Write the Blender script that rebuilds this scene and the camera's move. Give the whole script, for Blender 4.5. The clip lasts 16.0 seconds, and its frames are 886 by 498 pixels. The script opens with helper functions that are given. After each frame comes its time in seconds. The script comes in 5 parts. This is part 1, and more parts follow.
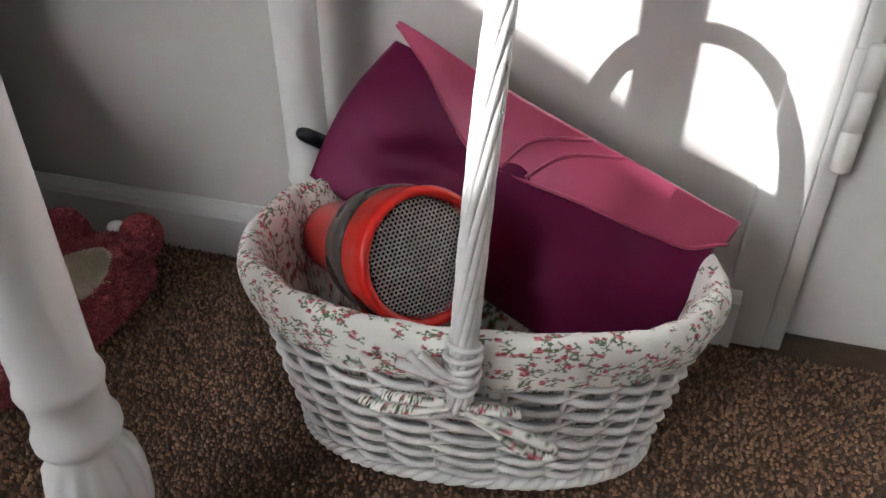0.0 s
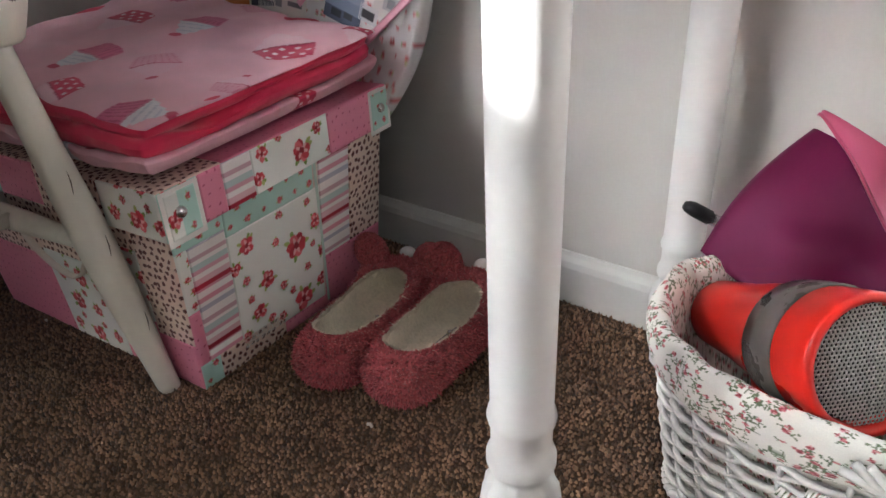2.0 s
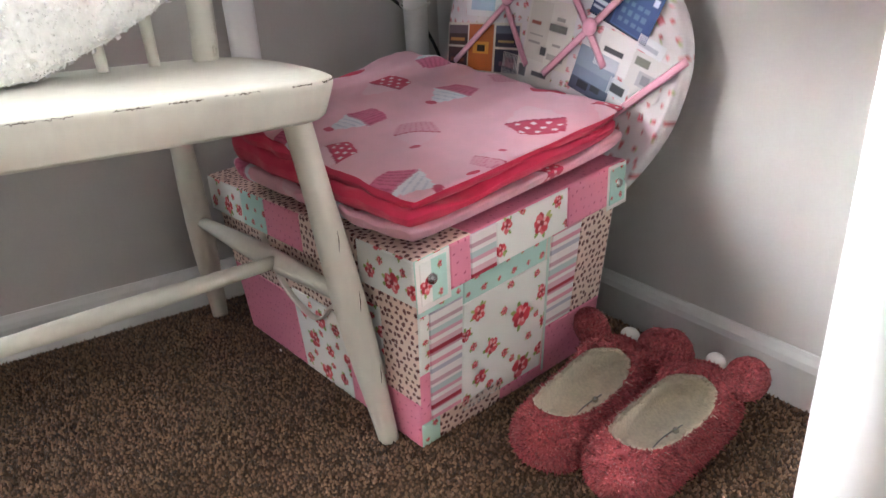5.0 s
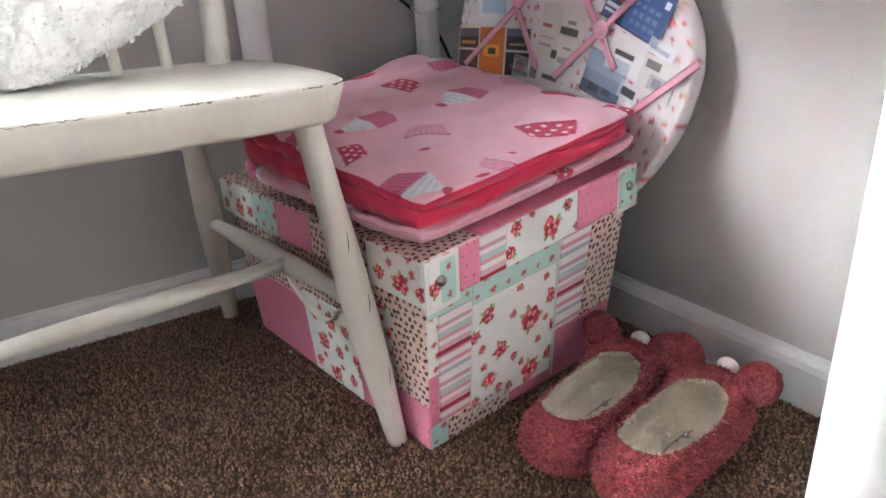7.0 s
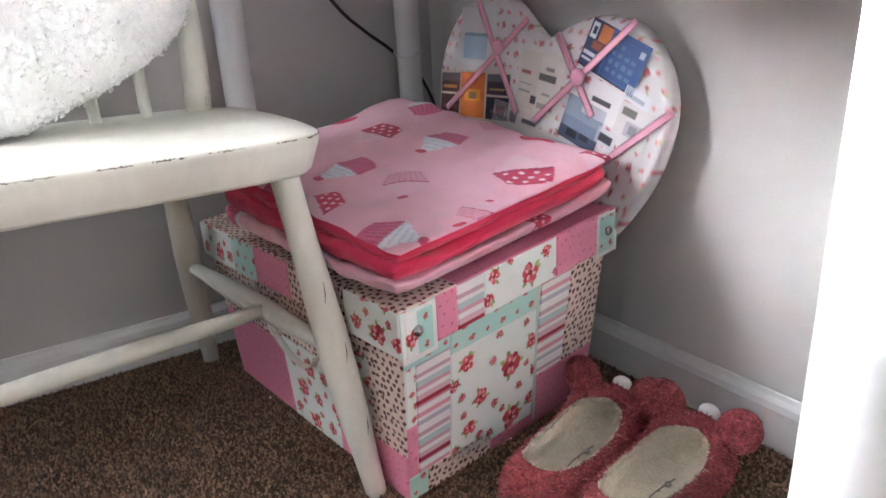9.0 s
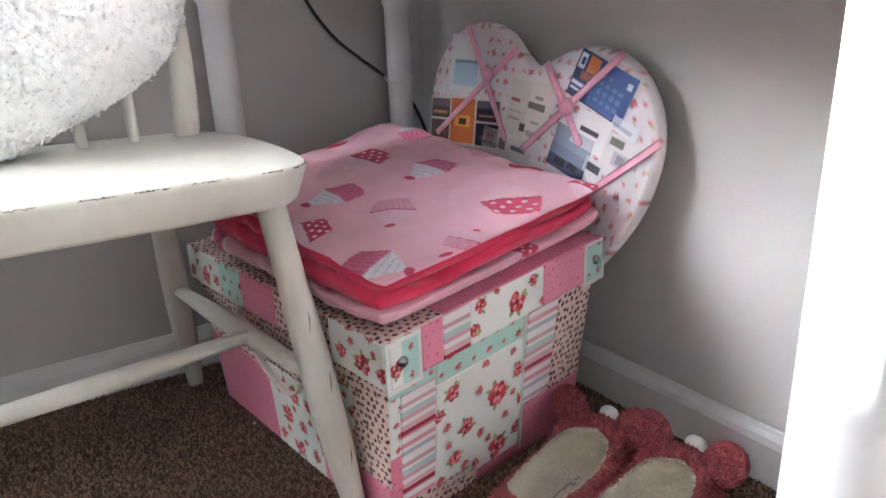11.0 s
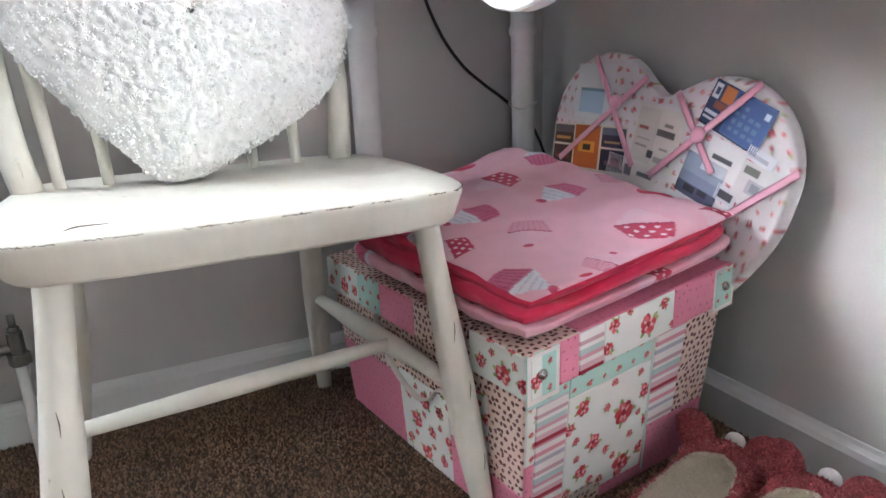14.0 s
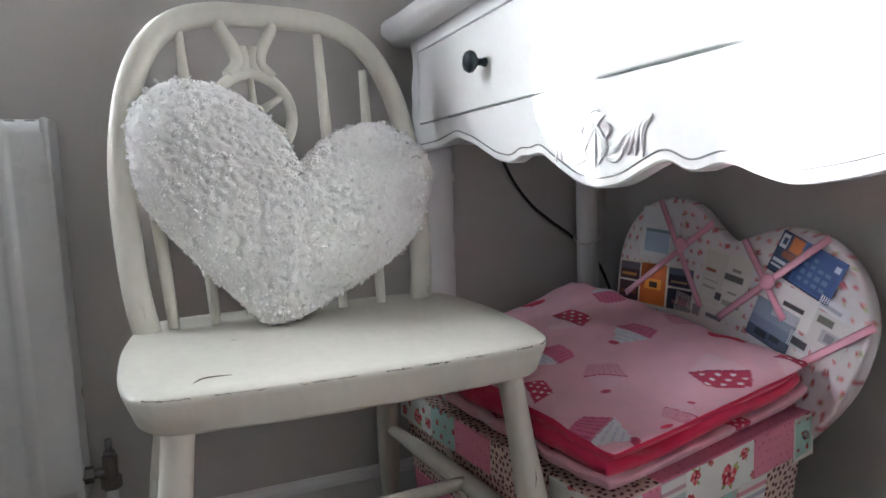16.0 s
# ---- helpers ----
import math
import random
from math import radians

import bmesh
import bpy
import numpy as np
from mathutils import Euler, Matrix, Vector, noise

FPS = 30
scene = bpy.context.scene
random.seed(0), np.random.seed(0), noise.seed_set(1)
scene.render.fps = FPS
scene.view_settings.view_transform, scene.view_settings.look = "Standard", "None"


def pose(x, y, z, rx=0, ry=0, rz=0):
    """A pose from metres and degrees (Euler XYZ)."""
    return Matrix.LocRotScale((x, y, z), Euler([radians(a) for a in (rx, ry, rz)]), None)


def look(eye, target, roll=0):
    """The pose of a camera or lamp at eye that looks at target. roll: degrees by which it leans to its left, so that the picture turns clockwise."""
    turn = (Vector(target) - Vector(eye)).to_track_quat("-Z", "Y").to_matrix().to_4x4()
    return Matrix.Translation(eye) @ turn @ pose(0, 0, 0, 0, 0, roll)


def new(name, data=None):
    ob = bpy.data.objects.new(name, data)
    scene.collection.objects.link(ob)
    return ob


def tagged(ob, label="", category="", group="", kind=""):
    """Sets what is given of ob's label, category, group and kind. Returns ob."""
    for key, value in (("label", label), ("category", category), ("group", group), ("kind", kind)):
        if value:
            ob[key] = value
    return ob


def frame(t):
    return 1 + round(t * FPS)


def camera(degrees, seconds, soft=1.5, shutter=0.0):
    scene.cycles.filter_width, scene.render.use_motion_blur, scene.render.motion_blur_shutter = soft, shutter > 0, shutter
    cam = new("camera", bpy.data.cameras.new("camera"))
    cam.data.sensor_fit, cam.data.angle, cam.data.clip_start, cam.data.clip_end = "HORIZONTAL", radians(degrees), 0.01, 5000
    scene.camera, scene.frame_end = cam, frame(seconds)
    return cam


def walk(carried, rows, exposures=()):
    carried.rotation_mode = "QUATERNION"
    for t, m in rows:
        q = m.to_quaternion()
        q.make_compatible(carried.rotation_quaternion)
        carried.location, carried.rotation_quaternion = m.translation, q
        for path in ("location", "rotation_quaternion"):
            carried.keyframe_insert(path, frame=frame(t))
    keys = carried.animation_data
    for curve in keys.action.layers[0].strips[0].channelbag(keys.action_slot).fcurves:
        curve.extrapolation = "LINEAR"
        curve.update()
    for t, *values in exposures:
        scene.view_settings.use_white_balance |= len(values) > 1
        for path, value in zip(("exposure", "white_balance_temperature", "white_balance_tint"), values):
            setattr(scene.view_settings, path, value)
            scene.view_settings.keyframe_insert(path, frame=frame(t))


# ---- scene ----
cam = camera(69.4, 16.0)
PATH = [
    (0, (0.032, 0.059, 0.423), (-0.495, 1.705, -0.584), 0.1),
    (0.5, (0.016, 0.047, 0.432), (-0.644, 1.68, -0.517), -0.8),
    (1, (-0.014, 0.033, 0.441), (-0.855, 1.59, -0.491), -3.4),
    (1.5, (-0.047, 0.012, 0.453), (-1.032, 1.486, -0.473), -2.2),
    (2, (-0.074, -0.025, 0.469), (-1.26, 1.313, -0.427), -2.9),
    (2.5, (-0.084, -0.054, 0.488), (-1.41, 1.196, -0.335), -3.3),
    (3, (-0.094, -0.077, 0.505), (-1.568, 1.044, -0.25), -3.7),
    (3.5, (-0.121, -0.066, 0.51), (-1.65, 0.975, -0.25), -2.2),
    (4, (-0.139, -0.062, 0.51), (-1.674, 0.967, -0.255), -2.6),
    (4.5, (-0.146, -0.063, 0.507), (-1.689, 0.951, -0.261), -2.8),
    (5, (-0.148, -0.067, 0.507), (-1.703, 0.935, -0.253), -3.0),
    (7.5, (-0.145, -0.064, 0.506), (-1.723, 0.91, -0.243), -3.1),
    (8, (-0.142, -0.06, 0.506), (-1.719, 0.923, -0.234), -2.9),
    (8.5, (-0.14, -0.055, 0.51), (-1.722, 0.947, -0.193), -2.9),
    (9, (-0.145, -0.048, 0.523), (-1.733, 0.973, -0.139), -3.0),
    (9.5, (-0.151, -0.041, 0.529), (-1.742, 0.996, -0.1), -2.7),
    (12, (-0.144, -0.039, 0.536), (-1.727, 1.017, -0.078), -2.0),
    (12.5, (-0.146, -0.04, 0.536), (-1.731, 1.017, -0.075), -2.0),
    (13, (-0.147, -0.049, 0.543), (-1.767, 0.97, -0.036), -2.0),
    (13.5, (-0.145, -0.081, 0.548), (-1.832, 0.845, 0.003), -2.3),
    (14, (-0.139, -0.116, 0.55), (-1.872, 0.719, 0.005), -2.3),
    (14.5, (-0.134, -0.141, 0.551), (-1.902, 0.623, 0.011), -2.2),
    (15, (-0.132, -0.157, 0.561), (-1.942, 0.556, 0.096), -2.4),
    (15.5, (-0.126, -0.165, 0.588), (-1.959, 0.56, 0.253), -1.8),
    (16, (-0.122, -0.17, 0.611), (-1.966, 0.572, 0.388), -2.0),
]
EXPOSURES = [(0.0, 1.04, 6250, 10), (0.5, 1.09, 6250, 10), (1.0, 1.17, 6250, 10), (1.5, 1.45, 6250, 10), (2.0, 1.78, 6300, 10), (2.5, 2.28, 6350, 10), (3.0, 2.63, 6350, 10), (3.5, 2.73, 6350, 10), (5.0, 2.7, 6250, 10), (9.0, 2.78, 5950, 10), (12.5, 2.64, 5900, 10), (13.5, 2.63, 5850, 9), (14.5, 2.77, 5850, 9), (15.0, 2.83, 5800, 10), (15.5, 2.28, 5900, 10), (16.0, 1.61, 5950, 10)]

walk(cam, [(t, look(eye, target, roll)) for t, eye, target, roll in PATH], EXPOSURES)

# ---- world, sun, window light ----
SUN_WAY = Vector((0.75, 1.0, -0.40)).normalized()
world = bpy.data.worlds.new("sky")
scene.world = world
world.use_nodes = True
_nt = world.node_tree
_sky = _nt.nodes.new("ShaderNodeTexSky")
_sky.sky_type, _sky.sun_disc = "NISHITA", False
_sky.sun_elevation = math.asin(-SUN_WAY.z)
_sky.sun_rotation = math.atan2(-SUN_WAY.x, -SUN_WAY.y)
_nt.links.new(_sky.outputs[0], _nt.nodes["Background"].inputs[0])
_nt.nodes["Background"].inputs[1].default_value = 0.085
sun = new("sun", bpy.data.lights.new("sun", "SUN"))
sun.data.energy, sun.data.angle, sun.data.color = 5.0, radians(0.6), (1.0, 0.97, 0.93)
sun.matrix_basis = look((-4, -5, 3), Vector((-4, -5, 3)) + SUN_WAY)
glow = new("window_daylight", bpy.data.lights.new("window_daylight", "AREA"))
glow.data.shape, glow.data.size, glow.data.size_y = "RECTANGLE", 2.0, 0.95
glow.data.energy, glow.data.color = 4.3, (0.80, 0.90, 1.0)
glow.matrix_basis = look((-1.33, -1.60, 1.60), (0.0, -1.35, 1.20))


# ---- helpers of this scene ----
def lin(h):
    """Linear colour from a hex string."""
    c = [int(h[i:i + 2], 16) / 255 for i in (0, 2, 4)]
    return tuple(v / 12.92 if v < 0.04045 else ((v + 0.055) / 1.055) ** 2.4 for v in c)


def material(name, colour=(0.8, 0.8, 0.8), rough=0.5, metal=0.0, fine=300.0, coarse=9.0, vary=0.12, bump=0.15,
             depth=0.001, attribute="", island=0.0, sheen=0.0, coat=0.0, stain=None, stain_at=0.62, stain_scale=14.0, grain=(1, 1, 1), gloss_vary=0.12):
    m = bpy.data.materials.new(name)
    m.use_nodes = True
    nt = m.node_tree
    N, L = nt.nodes.new, nt.links.new
    b = nt.nodes["Principled BSDF"]
    b.inputs["Roughness"].default_value = rough
    b.inputs["Metallic"].default_value = metal
    b.inputs["Sheen Weight"].default_value = sheen
    b.inputs["Coat Weight"].default_value = coat
    tc, mp = N("ShaderNodeTexCoord"), N("ShaderNodeMapping")
    mp.inputs["Scale"].default_value = grain
    L(tc.outputs["Object"], mp.inputs["Vector"])
    n1, n2 = N("ShaderNodeTexNoise"), N("ShaderNodeTexNoise")
    n1.inputs["Scale"].default_value, n2.inputs["Scale"].default_value = fine, coarse
    n1.inputs["Detail"].default_value, n2.inputs["Detail"].default_value = 3, 5
    L(mp.outputs[0], n1.inputs["Vector"]), L(mp.outputs[0], n2.inputs["Vector"])
    add = N("ShaderNodeMath")
    add.operation = "ADD"
    L(n1.outputs[0], add.inputs[0]), L(n2.outputs[0], add.inputs[1])
    rng = N("ShaderNodeMapRange")
    rng.inputs["From Min"].default_value, rng.inputs["From Max"].default_value = 0.6, 1.4
    rng.inputs["To Min"].default_value, rng.inputs["To Max"].default_value = 1 - vary, 1 + vary
    L(add.outputs[0], rng.inputs[0])
    factor = rng.outputs[0]
    if island:
        g, r2, mu = N("ShaderNodeNewGeometry"), N("ShaderNodeMapRange"), N("ShaderNodeMath")
        r2.inputs["To Min"].default_value, r2.inputs["To Max"].default_value = 1 - island, 1 + island
        L(g.outputs["Random Per Island"], r2.inputs[0])
        mu.operation = "MULTIPLY"
        L(factor, mu.inputs[0]), L(r2.outputs[0], mu.inputs[1])
        factor = mu.outputs[0]
    mix = N("ShaderNodeVectorMath")
    mix.operation = "SCALE"
    if attribute:
        a = N("ShaderNodeAttribute")
        a.attribute_name = attribute
        L(a.outputs["Color"], mix.inputs[0])
    else:
        mix.inputs[0].default_value = colour
    L(factor, mix.inputs["Scale"])
    out = mix.outputs[0]
    if stain:
        n3, r3, mx = N("ShaderNodeTexNoise"), N("ShaderNodeMapRange"), N("ShaderNodeMix")
        n3.inputs["Scale"].default_value, n3.inputs["Detail"].default_value, n3.inputs["Roughness"].default_value = stain_scale, 8, 0.7
        L(mp.outputs[0], n3.inputs["Vector"])
        r3.inputs["From Min"].default_value, r3.inputs["From Max"].default_value = stain_at, stain_at + 0.06
        L(n3.outputs[0], r3.inputs[0])
        mx.data_type = "RGBA"
        L(r3.outputs[0], mx.inputs["Factor"])
        L(out, mx.inputs["A"])
        mx.inputs["B"].default_value = (*stain, 1)
        out = mx.outputs["Result"]
    L(out, b.inputs["Base Color"])
    rr = N("ShaderNodeMapRange")
    rr.inputs["To Min"].default_value, rr.inputs["To Max"].default_value = max(rough - gloss_vary, 0.03), min(rough + gloss_vary, 1)
    L(n2.outputs[0], rr.inputs[0]), L(rr.outputs[0], b.inputs["Roughness"])
    bp = N("ShaderNodeBump")
    bp.inputs["Strength"].default_value, bp.inputs["Distance"].default_value = bump, depth
    L(add.outputs[0], bp.inputs["Height"]), L(bp.outputs[0], b.inputs["Normal"])
    return m


def thing(name, at, label, category, group="", turn=0.0, kind=""):
    ob = new(name)
    ob.empty_display_size = 0.05
    ob.matrix_basis = pose(*at, 0, 0, turn)
    tagged(ob, label, category, group, kind)
    return ob


def mesh_object(name, V, F, mat, parent=None, label="", smooth=True, cols=None):
    V = np.asarray(V, float).reshape(-1, 3)
    me = bpy.data.meshes.new(name)
    me.from_pydata(V.tolist(), [], F)
    me.validate()
    if smooth:
        me.polygons.foreach_set("use_smooth", [True] * len(me.polygons))
    if cols is not None:
        at = me.color_attributes.new("Col", "FLOAT_COLOR", "POINT")
        c = np.ones((len(V), 4))
        c[:, :3] = np.asarray(cols).reshape(-1, 3)
        at.data.foreach_set("color", c.ravel())
    me.materials.append(mat)
    me.update()
    ob = new(name, me)
    if parent is not None:
        ob.parent = parent
    if label:
        tagged(ob, label)
    return ob


def w2l(root, V):
    """World places in the root's own frame."""
    m = np.array(root.matrix_basis.inverted())
    V = np.asarray(V, float).reshape(-1, 3)
    return V @ m[:3, :3].T + m[:3, 3]


def part(name, VF, mat, parent, label="", smooth=True, cols=None):
    return mesh_object(name, VF[0], VF[1], mat, parent, label, smooth, cols)


def join(*parts):
    V, F, o = [], [], 0
    for v, f in parts:
        v = np.asarray(v, float).reshape(-1, 3)
        V.append(v)
        F += [tuple(i + o for i in q) for q in f]
        o += len(v)
    return np.vstack(V), F


def block(x0, y0, z0, x1, y1, z1, bevel=0.003, seg=2):
    bm = bmesh.new()
    bmesh.ops.create_cube(bm, size=1)
    for v in bm.verts:
        v.co = ((x0 + x1) / 2 + v.co.x * (x1 - x0), (y0 + y1) / 2 + v.co.y * (y1 - y0), (z0 + z1) / 2 + v.co.z * (z1 - z0))
    if bevel:
        bmesh.ops.bevel(bm, geom=bm.edges[:], offset=bevel, segments=seg, affect="EDGES", profile=0.5)
    bm.verts.index_update()
    out = np.array([v.co[:] for v in bm.verts]), [tuple(v.index for v in f.verts) for f in bm.faces]
    bm.free()
    return out


def sheet(X, wrap_u=False, wrap_v=False):
    """Faces over a grid of places X[h, w, 3]."""
    h, w = X.shape[:2]
    i, j = np.meshgrid(np.arange(h if wrap_v else h - 1), np.arange(w if wrap_u else w - 1), indexing="ij")
    i2, j2 = (i + 1) % h, (j + 1) % w
    F = np.stack([i * w + j, i * w + j2, i2 * w + j2, i2 * w + j], -1).reshape(-1, 4)
    return X.reshape(-1, 3), F.tolist()


def lathe(profile, n=32, centre=(0, 0), flute=0, flute_amp=0.0, flute_z=(0, 0)):
    a = np.arange(n) * 2 * math.pi / n
    P = np.array(profile, float)
    r = P[:, :1] * np.ones((1, n))
    if flute:
        inside = ((P[:, 1] > flute_z[0]) & (P[:, 1] < flute_z[1]))[:, None]
        r = r * (1 + inside * flute_amp * (np.abs(np.sin(a * flute / 2))[None] - 0.6))
    X = np.stack([centre[0] + r * np.cos(a), centre[1] + r * np.sin(a), P[:, 1:2] * np.ones((1, n))], -1)
    V, F = sheet(X, wrap_u=True)
    F.append(tuple(range(n - 1, -1, -1)))
    F.append(tuple(range(len(V) - n, len(V))))
    return V, F


def smooth_path(pts, n=60, closed=False):
    """A Catmull-Rom curve through pts."""
    P = np.array(pts, float)
    k = len(P)
    if closed:
        Q = np.vstack([P[-1:], P, P[:2]])
        segs = k
    else:
        Q = np.vstack([2 * P[:1] - P[1:2], P, 2 * P[-1:] - P[-2:-1]])
        segs = k - 1
    t = np.linspace(0, segs, n, endpoint=not closed)
    i = np.minimum(t.astype(int), segs - 1)
    f = (t - i)[:, None]
    a, b, c, d = Q[i], Q[i + 1], Q[i + 2], Q[i + 3]
    return 0.5 * (2 * b + (c - a) * f + (2 * a - 5 * b + 4 * c - d) * f ** 2 + (3 * b - a - 3 * c + d) * f ** 3)


def tube(path, radius, n=8, closed=False, flat=1.0, up=None):
    P = np.array(path, float)
    T = np.roll(P, -1, 0) - np.roll(P, 1, 0) if closed else np.gradient(P, axis=0)
    T /= np.linalg.norm(T, axis=1, keepdims=True) + 1e-12
    nrm = np.zeros_like(P)
    u = np.array(up if up is not None else ((0, 0, 1) if abs(T[0][2]) < 0.9 else (1, 0, 0)), float)
    for k in range(len(P)):
        u = u - T[k] * (u @ T[k]) if up is None else np.array(up, float) - T[k] * (np.array(up, float) @ T[k])
        u /= np.linalg.norm(u) + 1e-12
        nrm[k] = u
    B = np.cross(T, nrm)
    r = np.broadcast_to(np.asarray(radius, float), (len(P),))[:, None, None]
    a = np.arange(n) * 2 * math.pi / n
    X = P[:, None] + r * (np.cos(a)[None, :, None] * B[:, None] + flat * np.sin(a)[None, :, None] * nrm[:, None])
    V, F = sheet(X, wrap_u=True, wrap_v=closed)
    if not closed:
        F.append(tuple(range(n - 1, -1, -1)))
        F.append(tuple(range(len(V) - n, len(V))))
    return V, F


def slab(outline, levels):
    """A thick plate: outline [k, 2], levels (inset factor about the centre, z) from the bottom to the top."""
    O = np.array(outline, float)
    c = O.mean(0)
    X = np.stack([np.c_[c + (O - c) * s, np.full(len(O), z)] for s, z in levels])
    V, F = sheet(X, wrap_u=True)
    k = len(O)
    F.append(tuple(range(k - 1, -1, -1)))
    F.append(tuple(range(len(V) - k, len(V))))
    return V, F


def tufts(V, F, count, length, width, seed, droop=0.3, wild=0.5):
    """Small tapered fibres scattered over a surface."""
    rs = np.random.RandomState(seed)
    V = np.asarray(V, float)
    T = np.array([t for f in F for t in ([(f[0], f[i], f[i + 1]) for i in range(1, len(f) - 1)])])
    A, B, C = V[T[:, 0]], V[T[:, 1]], V[T[:, 2]]
    nn = np.cross(B - A, C - A)
    area = np.linalg.norm(nn, axis=1) + 1e-12
    pick = rs.choice(len(T), count, p=area / area.sum())
    u, v = rs.rand(count, 1), rs.rand(count, 1)
    flip = (u + v) > 1
    u, v = np.where(flip, 1 - u, u), np.where(flip, 1 - v, v)
    P = A[pick] + u * (B - A)[pick] + v * (C - A)[pick]
    nr = (nn / area[:, None])[pick]
    side = np.cross(nr, rs.normal(size=(count, 3)))
    side /= np.linalg.norm(side, axis=1, keepdims=True) + 1e-9
    s2 = np.cross(nr, side)
    ln = length * (0.6 + 0.8 * rs.rand(count, 1))
    tip = P + nr * ln + (rs.normal(size=(count, 3)) * wild) * ln - np.array([0, 0, droop]) * ln
    base = [P + width * (math.cos(k) * side + math.sin(k) * s2) - nr * width * 0.5 for k in (0, 2.094, 4.189)]
    W = np.stack(base + [tip], 1).reshape(-1, 3)
    o = (np.arange(count) * 4)[:, None]
    G = np.concatenate([o + np.array([[0, 1, 3]]), o + np.array([[1, 2, 3]]), o + np.array([[2, 0, 3]])]).tolist()
    return W, G


def petals(V, F, count, size, seed):
    """Small curled flat flakes sewn all over a surface."""
    rs = np.random.RandomState(seed)
    V = np.asarray(V, float)
    T = np.array([t for f in F for t in ([(f[0], f[i], f[i + 1]) for i in range(1, len(f) - 1)])])
    A, B, C = V[T[:, 0]], V[T[:, 1]], V[T[:, 2]]
    nn = np.cross(B - A, C - A)
    area = np.linalg.norm(nn, axis=1) + 1e-12
    pick = rs.choice(len(T), count, p=area / area.sum())
    P, nr = A[pick], (nn / area[:, None])[pick]
    d = np.cross(nr, rs.normal(size=(count, 3)))
    d /= np.linalg.norm(d, axis=1, keepdims=True) + 1e-9
    e = np.cross(nr, d)
    s = size * (0.55 + 0.9 * rs.rand(count, 1))
    lift = s * (0.15 + 0.45 * rs.rand(count, 1))
    W = np.stack([P - 0.0008 * nr, P + 0.55 * s * d + 0.36 * s * e + 0.45 * lift * nr, P + 0.55 * s * d - 0.36 * s * e + 0.75 * lift * nr, P + 0.60 * s * d + 0.9 * lift * nr, P + s * d + lift * nr], 1).reshape(-1, 3)
    o = (np.arange(count) * 5)[:, None]
    return W, np.concatenate([o + np.array([q]) for q in ((0, 1, 3), (0, 3, 2), (1, 4, 3), (3, 4, 2))]).tolist()


